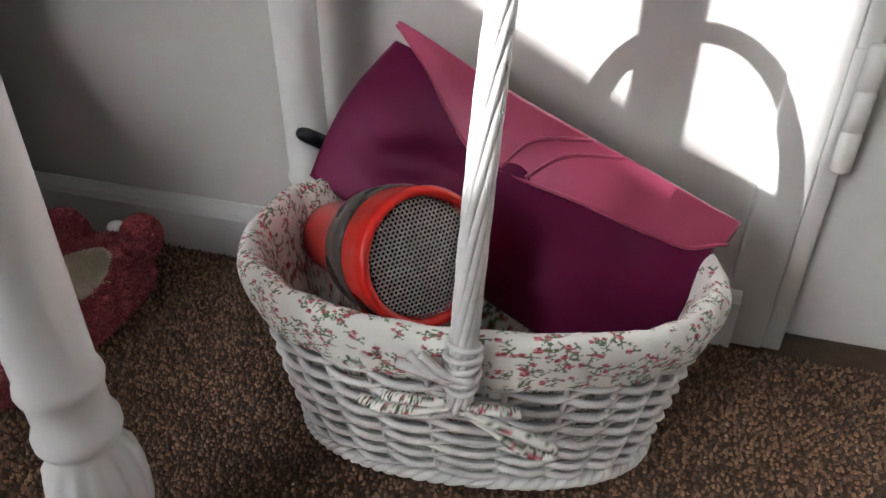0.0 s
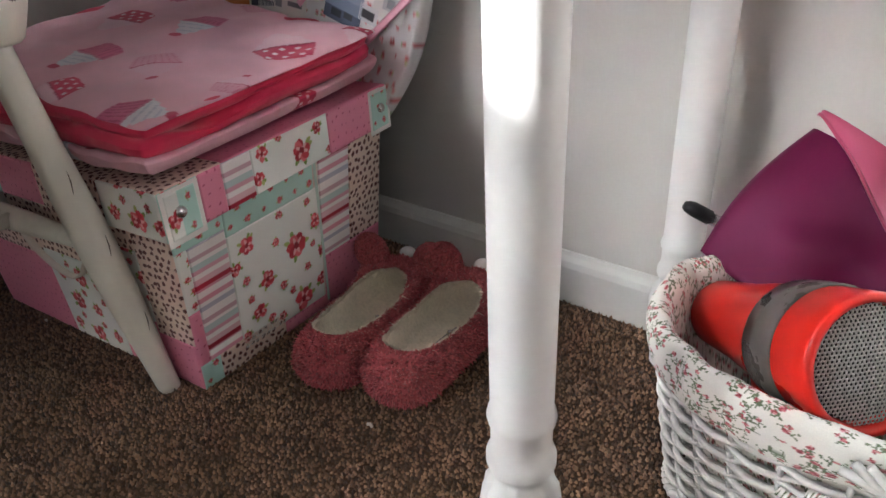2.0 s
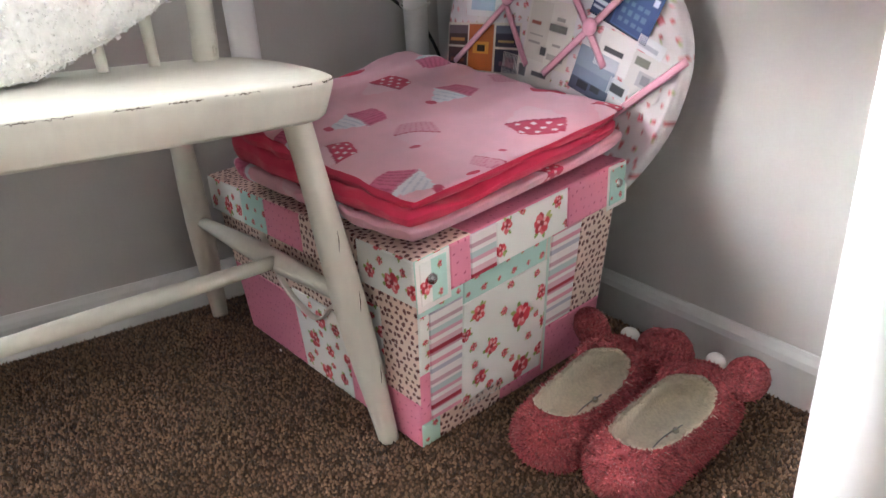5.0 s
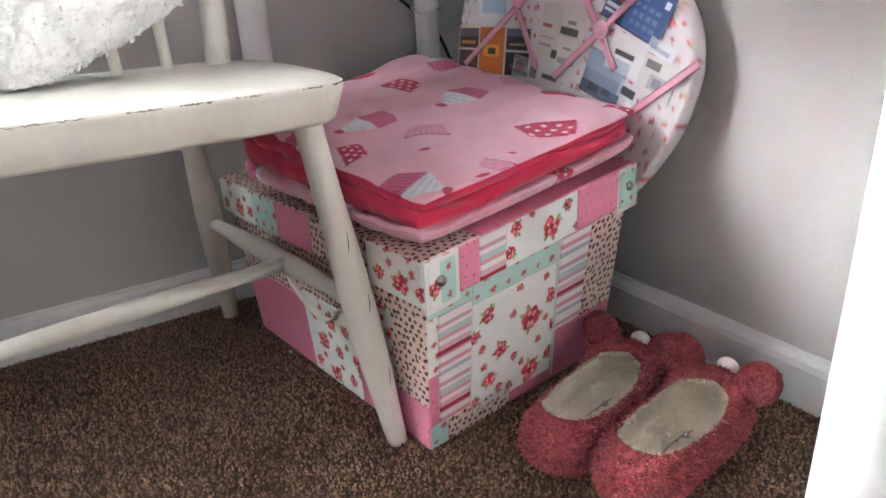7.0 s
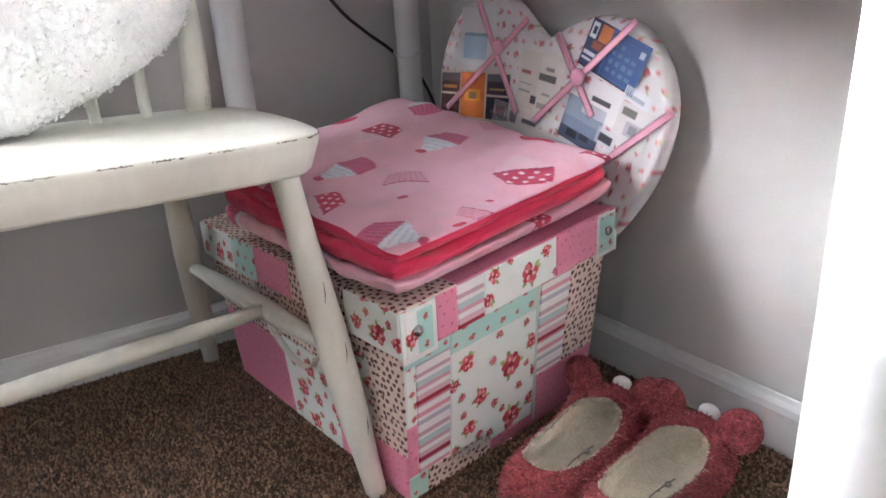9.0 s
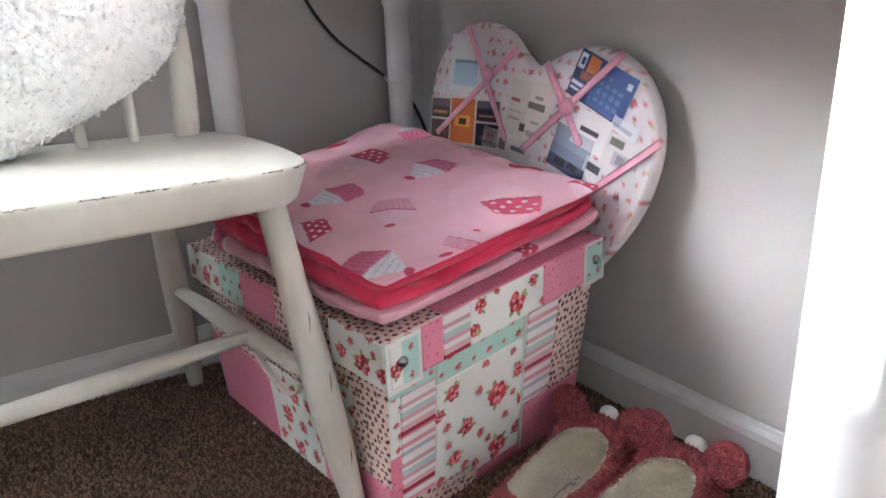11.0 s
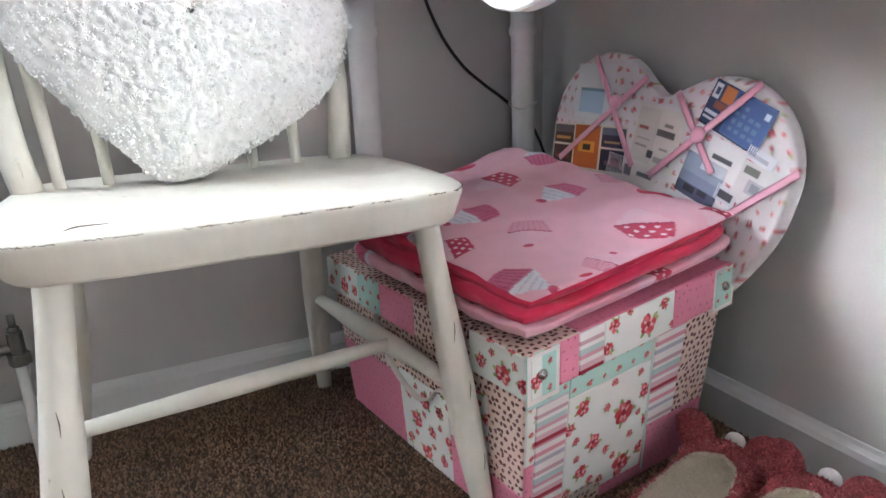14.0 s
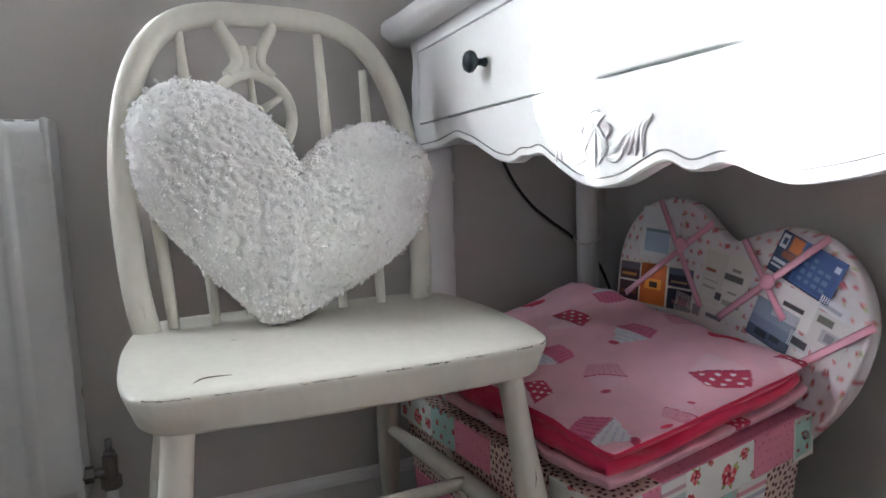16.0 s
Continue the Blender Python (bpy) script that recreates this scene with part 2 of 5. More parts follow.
class Print:
    """A printed cloth or paper: colours on a fine grid of w x h metres, drawn by shapes."""

    def __init__(self, w, h, colour, step=0.0012):
        self.w, self.h = w, h
        self.nx, self.ny = max(int(w / step), 2), max(int(h / step), 2)
        self.c = np.ones((self.ny, self.nx, 3)) * np.array(colour)
        self.x, self.y = np.meshgrid(np.linspace(0, w, self.nx), np.linspace(0, h, self.ny))

    def window(self, x0, y0, x1, y1):
        """The slice of the grid that covers a rectangle."""
        i0, i1 = int(y0 / self.h * self.ny) - 1, int(y1 / self.h * self.ny) + 2
        j0, j1 = int(x0 / self.w * self.nx) - 1, int(x1 / self.w * self.nx) + 2
        return slice(max(i0, 0), max(i1, 0)), slice(max(j0, 0), max(j1, 0))

    def put(self, win_, mask, colour, a=1.0):
        c = self.c[win_]
        c[mask] = c[mask] * (1 - a) + np.array(colour) * a

    def oval(self, x, y, rx, ry, colour, turn=0.0, a=1.0):
        ca, sa, r = math.cos(turn), math.sin(turn), max(rx, ry)
        k = self.window(x - r, y - r, x + r, y + r)
        dx, dy = self.x[k] - x, self.y[k] - y
        self.put(k, ((dx * ca + dy * sa) / rx) ** 2 + ((-dx * sa + dy * ca) / ry) ** 2 < 1, colour, a)

    def line(self, x0, y0, x1, y1, wd, colour):
        k = self.window(min(x0, x1) - wd, min(y0, y1) - wd, max(x0, x1) + wd, max(y0, y1) + wd)
        dx, dy = x1 - x0, y1 - y0
        X, Y = self.x[k], self.y[k]
        t = np.clip(((X - x0) * dx + (Y - y0) * dy) / (dx * dx + dy * dy + 1e-12), 0, 1)
        self.put(k, (X - x0 - t * dx) ** 2 + (Y - y0 - t * dy) ** 2 < (wd / 2) ** 2, colour)

    def rect(self, x0, y0, x1, y1, colour, a=1.0):
        k = self.window(x0, y0, x1, y1)
        X, Y = self.x[k], self.y[k]
        self.put(k, (X >= x0) & (X <= x1) & (Y >= y0) & (Y <= y1), colour, a)

    def rose(self, x, y, r, rs):
        for k in range(4):
            a = rs.rand() * 6.28
            self.oval(x + math.cos(a) * r * 0.92, y + math.sin(a) * r * 0.92, r * 0.38, r * 0.18, lin("8FAE5A") if k % 2 else lin("B9C77A"), a)
        for k in range(7):
            a = k * 0.9 + rs.rand()
            self.oval(x + math.cos(a) * r * 0.50, y + math.sin(a) * r * 0.50, r * 0.46, r * 0.38, lin(("D8434F", "C22A3B", "E8707A")[k % 3]), a)
        for k in range(4):
            a = k * 1.7 + rs.rand()
            self.oval(x + math.cos(a) * r * 0.4, y + math.sin(a) * r * 0.4, r * 0.30, r * 0.13, lin("F3B9BB"), a)
        self.oval(x, y, r * 0.28, r * 0.22, lin("A3182B"), rs.rand() * 3)

    def spots(self, pitch, r, colour, rs, jitter=0.25):
        for j in range(int(self.h / pitch) + 1):
            for i in range(int(self.w / pitch) + 1):
                self.oval((i + 0.5 * (j % 2) + rs.uniform(-jitter, jitter)) * pitch, (j + 0.3 + rs.uniform(-jitter, jitter)) * pitch,
                          r * rs.uniform(0.8, 1.2), r * rs.uniform(0.6, 0.9), colour, rs.rand() * 3)

    def at(self, u, v):
        """The colour at u, v in 0..1, arrays of one shape."""
        i = np.clip((np.asarray(v) * (self.ny - 1)).round().astype(int), 0, self.ny - 1)
        j = np.clip((np.asarray(u) * (self.nx - 1)).round().astype(int), 0, self.nx - 1)
        return self.c[i, j]


def print_floral_white(w, h, seed, big=0.0135, step=0.0012):
    rs, p = np.random.RandomState(seed), Print(w, h, lin("F5F7F2"), step)
    pitch = big * 3.0
    for j in range(int(h / pitch) + 1):
        for i in range(int(w / pitch) + 1):
            x, y = (i + 0.45 + 0.5 * (j % 2) + rs.uniform(-.12, .12)) * pitch, (j + 0.5 + rs.uniform(-.1, .1)) * pitch
            p.rose(x, y, big * (1.0 if (i + j) % 2 else 0.68), rs)
            p.rose(x + pitch * 0.5, y + pitch * 0.42, big * 0.38, rs)
    return p


def print_mint(w, h, seed, step=0.0012):
    rs, p = np.random.RandomState(seed), Print(w, h, lin("C6E9DF"), step)
    for j in range(int(h / 0.02) + 1):
        for i in range(int(w / 0.024) + 1):
            p.rose((i + 0.3 + 0.5 * (j % 2)) * 0.024, (j + 0.5) * 0.02, 0.0045 if (i + j) % 2 else 0.003, rs)
    return p


def print_leopard(w, h, seed, step=0.0012):
    rs, p = np.random.RandomState(seed), Print(w, h, lin("F2DACD"), step)
    p.spots(0.0092, 0.0031, lin("6B3330"), rs)
    return p


def print_pink(w, h, seed, step=0.0015):
    rs, p = np.random.RandomState(seed), Print(w, h, lin("F094B0"), step)
    p.spots(0.012, 0.0013, lin("C24E72"), rs)
    return p


# ---- materials ----
M_wall = material("matt_wall_paint", lin("D2CECB"), 0.75, fine=240, coarse=3, vary=0.03, bump=0.12, depth=0.0008)
M_gloss = material("white_gloss_paint", lin("EDECEA"), 0.32, fine=120, coarse=6, vary=0.03, bump=0.08, depth=0.0008, stain=lin("C9C4BC"), stain_at=0.70, stain_scale=22)
M_desk = material("white_satin_paint", lin("EFEFEF"), 0.34, fine=160, coarse=7, vary=0.025, bump=0.06, depth=0.0008)
# Grey for the apron groove's painted shade and for the slipper seam.
M_grey_line = material("grey_line", lin("8F8F90"), 0.7, vary=0.1)
M_chair = material("cream_painted_wood", lin("E4E1D5"), 0.40, fine=90, coarse=6, vary=0.06, bump=0.12, depth=0.001, stain=lin("A79B83"), stain_at=0.66, stain_scale=26, grain=(1, 1, 0.35))
M_chip = material("bare_worn_wood", lin("625749"), 0.8, vary=0.3)
M_carpet = material("brown_carpet_backing", lin("553F2C"), 0.95, fine=500, coarse=60, vary=0.5, bump=0.5, depth=0.003)
M_tuft = material("brown_carpet_yarn", lin("785B45"), 0.95, fine=60, coarse=11, vary=0.25, bump=0.2, island=0.75, sheen=0.3)
M_metal = material("chrome", (0.6, 0.6, 0.6), 0.22, metal=1.0, vary=0.05, bump=0.05)
M_dullmetal = material("old_plated_brass", lin("8D8C88"), 0.35, metal=0.9, vary=0.2, bump=0.2)
M_black = material("black_plastic", lin("1B1A1C"), 0.35, vary=0.15, bump=0.05)
M_knob = material("dark_bronze", lin("3F474B"), 0.32, metal=0.6, vary=0.15)
M_print = material("printed_card", rough=0.45, fine=700, coarse=14, vary=0.04, bump=0.08, depth=0.0005, attribute="Col")
M_cloth = material("printed_cotton", rough=0.85, fine=900, coarse=40, vary=0.07, bump=0.25, depth=0.0012, attribute="Col", sheen=0.2)
M_red_cloth = material("red_cotton", lin("DC2C58"), 0.85, fine=900, coarse=30, vary=0.1, bump=0.3, depth=0.0015, sheen=0.25)
M_trim = material("white_paper_edge", lin("F4F3EF"), 0.5, fine=600, coarse=14, vary=0.04, bump=0.1, depth=0.0005)
M_seam = material("pale_mint_paper", lin("CFE3DA"), 0.5, fine=600, coarse=14, vary=0.05, bump=0.1, depth=0.0005)
M_lining = material("calico", lin("E8DED4"), 0.9, fine=700, coarse=30, vary=0.08, bump=0.3)
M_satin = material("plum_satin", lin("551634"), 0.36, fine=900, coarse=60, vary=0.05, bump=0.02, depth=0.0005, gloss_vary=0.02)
# One satin; the flap's lighter copy has the light painted into its colour.
M_satin_lit = material("lit_plum_satin", lin("A64862"), 0.33, fine=900, coarse=60, vary=0.05, bump=0.02, depth=0.0005, gloss_vary=0.02)
for _m, _c in ((M_satin, (0.60, 0.18, 0.36, 1)), (M_satin_lit, (0.95, 0.45, 0.62, 1))):
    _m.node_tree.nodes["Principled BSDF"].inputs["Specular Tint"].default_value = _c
M_red = material("red_plastic", lin("D0241B"), 0.30, fine=300, coarse=9, vary=0.05, bump=0.05, coat=0.2)
M_band = material("smoked_plastic", lin("55504E"), 0.28, fine=60, coarse=20, vary=0.35, bump=0.1)
M_dark = material("recess_shade", lin("2C2C2E"), 0.7, vary=0.2)
M_mesh = material("steel_mesh", lin("9C9A98"), 0.42, metal=0.6, vary=0.15)
M_wicker = material("white_painted_willow", lin("E6E4E2"), 0.5, fine=160, coarse=30, vary=0.07, bump=0.35, depth=0.0015, stain=lin("A9A29A"), stain_at=0.66, stain_scale=40)
M_fur = material("dusty_pink_fleece", lin("B3565A"), 0.95, fine=200, coarse=30, vary=0.2, bump=0.5, depth=0.003, island=0.35, sheen=0.2)
M_sole = material("cream_fleece_lining", lin("E4D9C6"), 0.95, fine=260, coarse=25, vary=0.16, bump=0.7, depth=0.003)
M_white_fur = material("white_plush", lin("F8F7F4"), 0.9, fine=420, coarse=110, vary=0.04, bump=0.3, depth=0.002, island=0.06, sheen=0.5)
M_petal = material("white_satin_flake", lin("F8F7F6"), 0.5, fine=400, coarse=60, vary=0.05, bump=0.1, depth=0.0005, island=0.05, sheen=0.2)
M_label = material("brown_woven_label", lin("5A4434"), 0.8, fine=500, coarse=60, vary=0.3, bump=0.3)
M_ribbon = material("pink_ribbon", lin("F0B0C8"), 0.5, fine=800, coarse=30, vary=0.08, bump=0.15, sheen=0.3)
M_rad = material("radiator_enamel", lin("E4E6E6"), 0.3, fine=100, coarse=5, vary=0.03, bump=0.05)
M_grey_fur = material("dark_grey_fleece", lin("4A484B"), 0.95, vary=0.3, bump=0.5, island=0.4)
M_glass = bpy.data.materials.new("window_glass")
M_glass.use_nodes = True
_b = M_glass.node_tree.nodes["Principled BSDF"]
_b.inputs["Transmission Weight"].default_value, _b.inputs["Roughness"].default_value, _b.inputs["IOR"].default_value = 1.0, 0.0, 1.45

# ---- the room ----
XB, YA, XR, YF, ZC = -1.255, 0.662, 2.3, -2.9, 2.4   # faces of the walls and the ceiling


def structure(name, VF, mat, label, smooth=False):
    ob = mesh_object(name, VF[0], VF[1], mat, smooth=smooth)
    return tagged(ob, label, name.split("_")[0], kind="structure")


structure("floor", block(XB - 0.2, YF - 0.2, -0.10, XR + 0.2, YA + 0.2, 0.0, 0), M_carpet, "brown flecked short-pile carpet over the whole floor")
DX0, DX1 = 0.205, 0.985     # door opening
structure("wall_back", join(block(XB - 0.2, YA, 0, DX0 - 0.02, YA + 0.14, ZC, 0), block(DX1 + 0.02, YA, 0, XR + 0.2, YA + 0.14, ZC, 0),
                            block(DX0 - 0.02, YA, 2.05, DX1 + 0.02, YA + 0.14, ZC, 0)), M_wall, "plain off-white painted wall with a doorway")
# Unseen opening, lengthened past the wide bar to add bounced sunlight by the door.
WY0, WY1, WZ0, WZ1, WX = -2.75, -0.455, 0.90, 2.12, XB - 0.2
structure("wall_left", join(block(WX, YF, 0, XB, YA, WZ0, 0), block(WX, YF, WZ1, XB, YA, ZC, 0),
                            block(WX, YF, WZ0, XB, WY0, WZ1, 0), block(WX, WY1, WZ0, XB, YA, WZ1, 0)), M_wall, "plain off-white painted wall with a window opening")
structure("wall_right", block(XR, YF, 0, XR + 0.12, YA, ZC, 0), M_wall, "plain off-white painted wall")
structure("wall_front", block(XB - 0.2, YF - 0.12, 0, XR + 0.12, YF, ZC, 0), M_wall, "plain off-white painted wall")
structure("ceiling", block(XB - 0.2, YF - 0.12, ZC, XR + 0.12, YA + 0.14, ZC + 0.1, 0), M_wall, "plain white ceiling")


def baseboard(name, length, label, m):
    prof = [(0, 0), (0.014, 0), (0.014, 0.054), (0.011, 0.062), (0.006, 0.068), (0.004, 0.073), (0, 0.073)]
    X = np.array([[(t, -p[0], p[1]) for p in prof] for t in (0.0, length)])
    V, F = sheet(X)
    ob = structure(name, (V, F), M_gloss, label)
    ob.matrix_basis = m
    return tagged(ob, category="skirting board")


baseboard("baseboard", 0.155 - XB, "low white gloss skirting board with a rounded top", pose(XB, YA, 0))
baseboard("baseboard", YA - YF, "low white gloss skirting board with a rounded top", pose(XB, YF, 0, 0, 0, 90))

door = thing("door_1", (DX0, YA, 0), "white gloss panel door, closed, hinged at one side", "door", kind="structure")
part("door_leaf", block(0.004, 0.012, 0.012, DX1 - DX0, 0.050, 2.04, 0.002), M_gloss, door)
part("door_frame", join(block(-0.062, -0.007, 0.0, -0.018, 0.004, 2.09, 0.003), block(-0.018, -0.004, 0.0, 0.0, 0.12, 2.05, 0.002),
                        block(DX1 - DX0, -0.004, 0, DX1 - DX0 + 0.02, 0.12, 2.05, 0.002), block(DX1 - DX0 + 0.02, -0.016, 0, DX1 - DX0 + 0.07, 0.0, 2.09, 0.004),
                        block(0, -0.004, 2.045, DX1 - DX0, 0.12, 2.06, 0.002)), M_gloss, door, "white gloss architrave")
for z in (0.255, 1.75):
    part("hinge", join(lathe([(0.005, z - 0.055), (0.0085, z - 0.052), (0.0085, z - 0.019), (0.0072, z - 0.018), (0.0072, z - 0.017), (0.0085, z - 0.016), (0.0085, z + 0.016),
                              (0.0072, z + 0.017), (0.0072, z + 0.018), (0.0085, z + 0.019), (0.0085, z + 0.052), (0.005, z + 0.055)], 16, (-0.002, -0.006)),
                       block(-0.022, -0.006, z - 0.05, -0.004, 0.0, z + 0.05, 0.0005)), M_gloss, door, "painted-over butt hinge")

win = thing("window_1", (WX + 0.05, (WY0 + WY1) / 2, WZ0), "white framed casement window over a deep sill", "window", kind="structure")
FX0, FX1, FZ = XB - 0.17, XB - 0.12, 0.99


def wpart(name, root, VF, mat, label="", smooth=False):
    """A part given in world places."""
    return part(name, (w2l(root, VF[0]), VF[1]), mat, root, label, smooth)


wpart("window_sill", win, block(WX + 0.09, WY0, WZ0 - 0.002, XB + 0.002, WY1, WZ0 + 0.012, 0.004), M_gloss)
wpart("window_frame", win, join(block(FX0, WY0, WZ0, FX1, WY1, FZ, 0.004), block(FX0, WY0, WZ1 - 0.07, FX1, WY1, WZ1, 0.004),
                                block(FX0, WY0, FZ, FX1, WY0 + 0.05, WZ1 - 0.07, 0.004), block(FX0, WY1 - 0.012, FZ, FX1, WY1, WZ1 - 0.07, 0.004)), M_gloss)
# Unseen bars set to cut the sun patches; the wide one is added.
MULL = [(-0.985, -0.83), (-1.80, -1.475)]
for y0, y1 in MULL:
    wpart("shadow_mullion", win, block(FX0, y0, FZ, FX1, y1, WZ1 - 0.07, 0.004), M_gloss)
edges = [WY1 - 0.012] + [v for a, b in MULL for v in (b, a)] + [WY0 + 0.05]
for k in range(0, len(edges), 2):
    pane = wpart("pane", win, block(FX0 + 0.022, edges[k + 1], FZ, FX0 + 0.026, edges[k], WZ1 - 0.07, 0), M_glass)
    pane.visible_shadow = False

# ---- dressing table ----
desk = thing("dressing_table", (-0.68, 0.40, 0), "white painted dressing table with two drawers and a carved scalloped apron", "dressing table")
DL, DR, DF, DB = -1.150, -0.205, 0.205, 0.625       # body: left, right, front, back
LEG = [(0.018, 0.0), (0.021, 0.004), (0.021, 0.012), (0.016, 0.018), (0.017, 0.026), (0.022, 0.042), (0.0265, 0.062), (0.0275, 0.080), (0.025, 0.096), (0.0195, 0.106),
       (0.0195, 0.110), (0.0222, 0.112), (0.0238, 0.116), (0.0238, 0.121), (0.0222, 0.125), (0.0206, 0.128), (0.0206, 0.143), (0.0222, 0.146), (0.0232, 0.150), (0.0222, 0.154), (0.0208, 0.157),
       (0.0210, 0.22), (0.0214, 0.36), (0.0220, 0.50), (0.0224, 0.600), (0.026, 0.606), (0.026, 0.616), (0.0232, 0.620), (0.0232, 0.66)]
for lx, ly, k in ((-0.260, 0.256, 1.17), (-1.170, 0.250, 1.17), (-0.285, 0.600, 1.04), (-1.203, 0.580, 1.04)):
    wpart("leg", desk, lathe([(r * (1.03 if ly < 0.4 else 1.0), z * k if z < 0.17 else z + 0.17 * (k - 1) * max(0.0, 1 - (z - 0.17) / 0.2)) for r, z in LEG], 48, (lx, ly), 14, 0.16, (0.02 * k, 0.104 * k)), M_desk, smooth=True)
wpart("body", desk, join(block(DL, DF + 0.022, 0.665, DR, DB, 0.690, 0.002), block(DL, DF + 0.03, 0.69, DL + 0.018, DB, 0.835, 0.002), block(DR - 0.018, DF + 0.03, 0.69, DR, DB, 0.835, 0.002),
                         block(DL + 0.018, DB - 0.014, 0.69, DR - 0.018, DB, 0.835, 0.002)), M_desk)
# corner posts with scalloped outer edges
for px in (DL, DR):
    s = -1 if px == DL else 1
    zz = np.linspace(0.655, 0.838, 60)
    w = 0.028 + 0.006 * np.sin((zz - 0.655) * 75) * (zz > 0.74) + 0.010 * np.exp(-((zz - 0.72) / 0.02) ** 2)
    X = np.stack([np.stack([np.full(60, px - s * 0.012), np.full(60, DF), zz], -1), np.stack([px - s * 0.012 + s * w, np.full(60, DF), zz], -1),
                  np.stack([px - s * 0.012 + s * w, np.full(60, DF + 0.03), zz], -1), np.stack([np.full(60, px - s * 0.012), np.full(60, DF + 0.03), zz], -1)], 1)
    wpart("corner_post", desk, sheet(X, wrap_u=True), M_desk)
wpart("rail", desk, join(block(DL + 0.012, DF, 0.8165, DR - 0.012, DF + 0.022, 0.838, 0.0015), block(-0.662, DF, 0.6985, -0.650, DF + 0.022, 0.8165, 0.001)), M_desk)
top_out = smooth_path([(DL - 0.075, DF - 0.03), (DL - 0.085, DF + 0.1), (DL - 0.083, DB - 0.02), (DL - 0.06, DB + 0.006), (DR + 0.04, DB + 0.006), (DR + 0.055, DB - 0.03), (DR + 0.055, DF + 0.1), (DR + 0.045, DF - 0.03),
                       (DR - 0.1, DF - 0.034), (DL + 0.1, DF - 0.034)], 120, True)
wpart("tabletop", desk, slab(top_out, [(0.955, 0.838), (0.965, 0.846), (0.985, 0.850), (0.997, 0.856), (1.0, 0.864), (0.997, 0.872), (0.985, 0.876)]), M_desk, smooth=True)
for x0, x1, kx in ((DL + 0.0145, -0.6645, -0.882), (-0.6475, DR - 0.0145, -0.435)):
    dr = wpart("drawer", desk, join(block(x0, DF - 0.001, 0.7005, x1, DF + 0.02, 0.814, 0.002), block(x0 + 0.01, DF + 0.02, 0.705, x1 - 0.01, DB - 0.05, 0.79, 0)), M_desk)
    kV, kF = lathe([(0.006, 0), (0.006, 0.002), (0.0045, 0.006), (0.0045, 0.012), (0.009, 0.015), (0.0135, 0.019), (0.0145, 0.023), (0.012, 0.028), (0.005, 0.031), (0.001, 0.0315)], 24)
    kV = np.stack([kV[:, 0] + kx, DF - 0.001 - kV[:, 2], kV[:, 1] + 0.756], -1)
    part("knob", (w2l(desk, kV), kF), M_knob, dr, "small dark metal knob")


def apron_z(x):
    """The lower edge of the apron along the front."""
    k = np.array([-1.138, -1.06, -.985, -.93, -.86, -.82, -.795, -.775, -.755, -.72, -.68, -.645, -.61, -.575, -.55, -.535, -.52, -.505, -.484, -.46, -.43, -.39, -.33, -.27, -.217])
    v = np.array([.656, .658, .668, .655, .630, .624, .634, .630, .636, .618, .600, .594, .598, .612, .620, .612, .606, .611, .615, .605, .597, .602, .615, .640, .656])
    return np.interp(x, k, v)


xs = np.linspace(DL + 0.012, DR - 0.012, 260)
zl = apron_z(xs)
zl = np.convolve(np.pad(zl, 3, mode="edge"), np.ones(7) / 7, "valid")
front, zt = np.full(260, DF), np.full(260, 0.698)
X = np.stack([np.stack([xs, front, zt], -1), np.stack([xs, front, zl + 0.002], -1), np.stack([xs, front + 0.002, zl], -1), np.stack([xs, front + 0.018, zl], -1), np.stack([xs, front + 0.018, zt], -1)], 1)
apron = wpart("apron", desk, sheet(X, wrap_u=True), M_desk, "scalloped apron with leaf carving")
# Grey line laid on the flat apron as the shade of a groove.
part("groove_shade", (w2l(desk, tube(np.stack([xs, front - 0.0002, zl + 0.010], -1), 0.0009, 6)[0]), tube(np.stack([xs, front, zl], -1), 0.001, 6)[1]), M_grey_line, apron)


def leaf_tube(pts, r):
    p = smooth_path([(x, DF - 0.0014, 0.611 + (z - 0.606) * 0.80) for x, z in pts], 24)
    return tube(p, 0.70 * r * np.sin(np.linspace(0.25, 2.95, 24)), 8)


for cx, s in ((-0.647, 1),):
    carve = []
    for sg in (-1, 1):
        for k in range(5):
            a = 0.35 + k * 0.30
            bx, bz = cx + sg * (0.030 + 0.010 * k), 0.640 - 0.002 * k
            L_ = 0.045 - 0.004 * abs(k - 2)
            carve.append(leaf_tube([(bx, bz - 0.012), (bx + sg * L_ * 0.5 * math.cos(a), bz + L_ * 0.5 * math.sin(a)), (bx + sg * L_ * math.cos(a * 0.8), bz + L_ * math.sin(a * 0.8) * 0.9)], 0.0036))
        carve.append(leaf_tube([(cx + sg * 0.002, 0.612), (cx + sg * 0.018, 0.632), (cx + sg * 0.010, 0.650), (cx + sg * 0.004, 0.662), (cx + sg * 0.016, 0.672)], 0.0036))
        carve.append(leaf_tube([(cx + sg * 0.010, 0.625), (cx + sg * 0.032, 0.618), (cx + sg * 0.044, 0.628)], 0.003))
        carve.append(leaf_tube([(cx + sg * 0.016, 0.642), (cx + sg * 0.024, 0.655), (cx + sg * 0.018, 0.664)], 0.003))
    carve.append(leaf_tube([(cx, 0.606), (cx, 0.63), (cx, 0.662)], 0.0026))
    carve.append(leaf_tube([(cx - 0.009, 0.677), (cx, 0.681), (cx + 0.009, 0.677)], 0.003))
    for cV, cF in carve:
        part("carved_leaf", (w2l(desk, cV), cF), M_desk, apron)

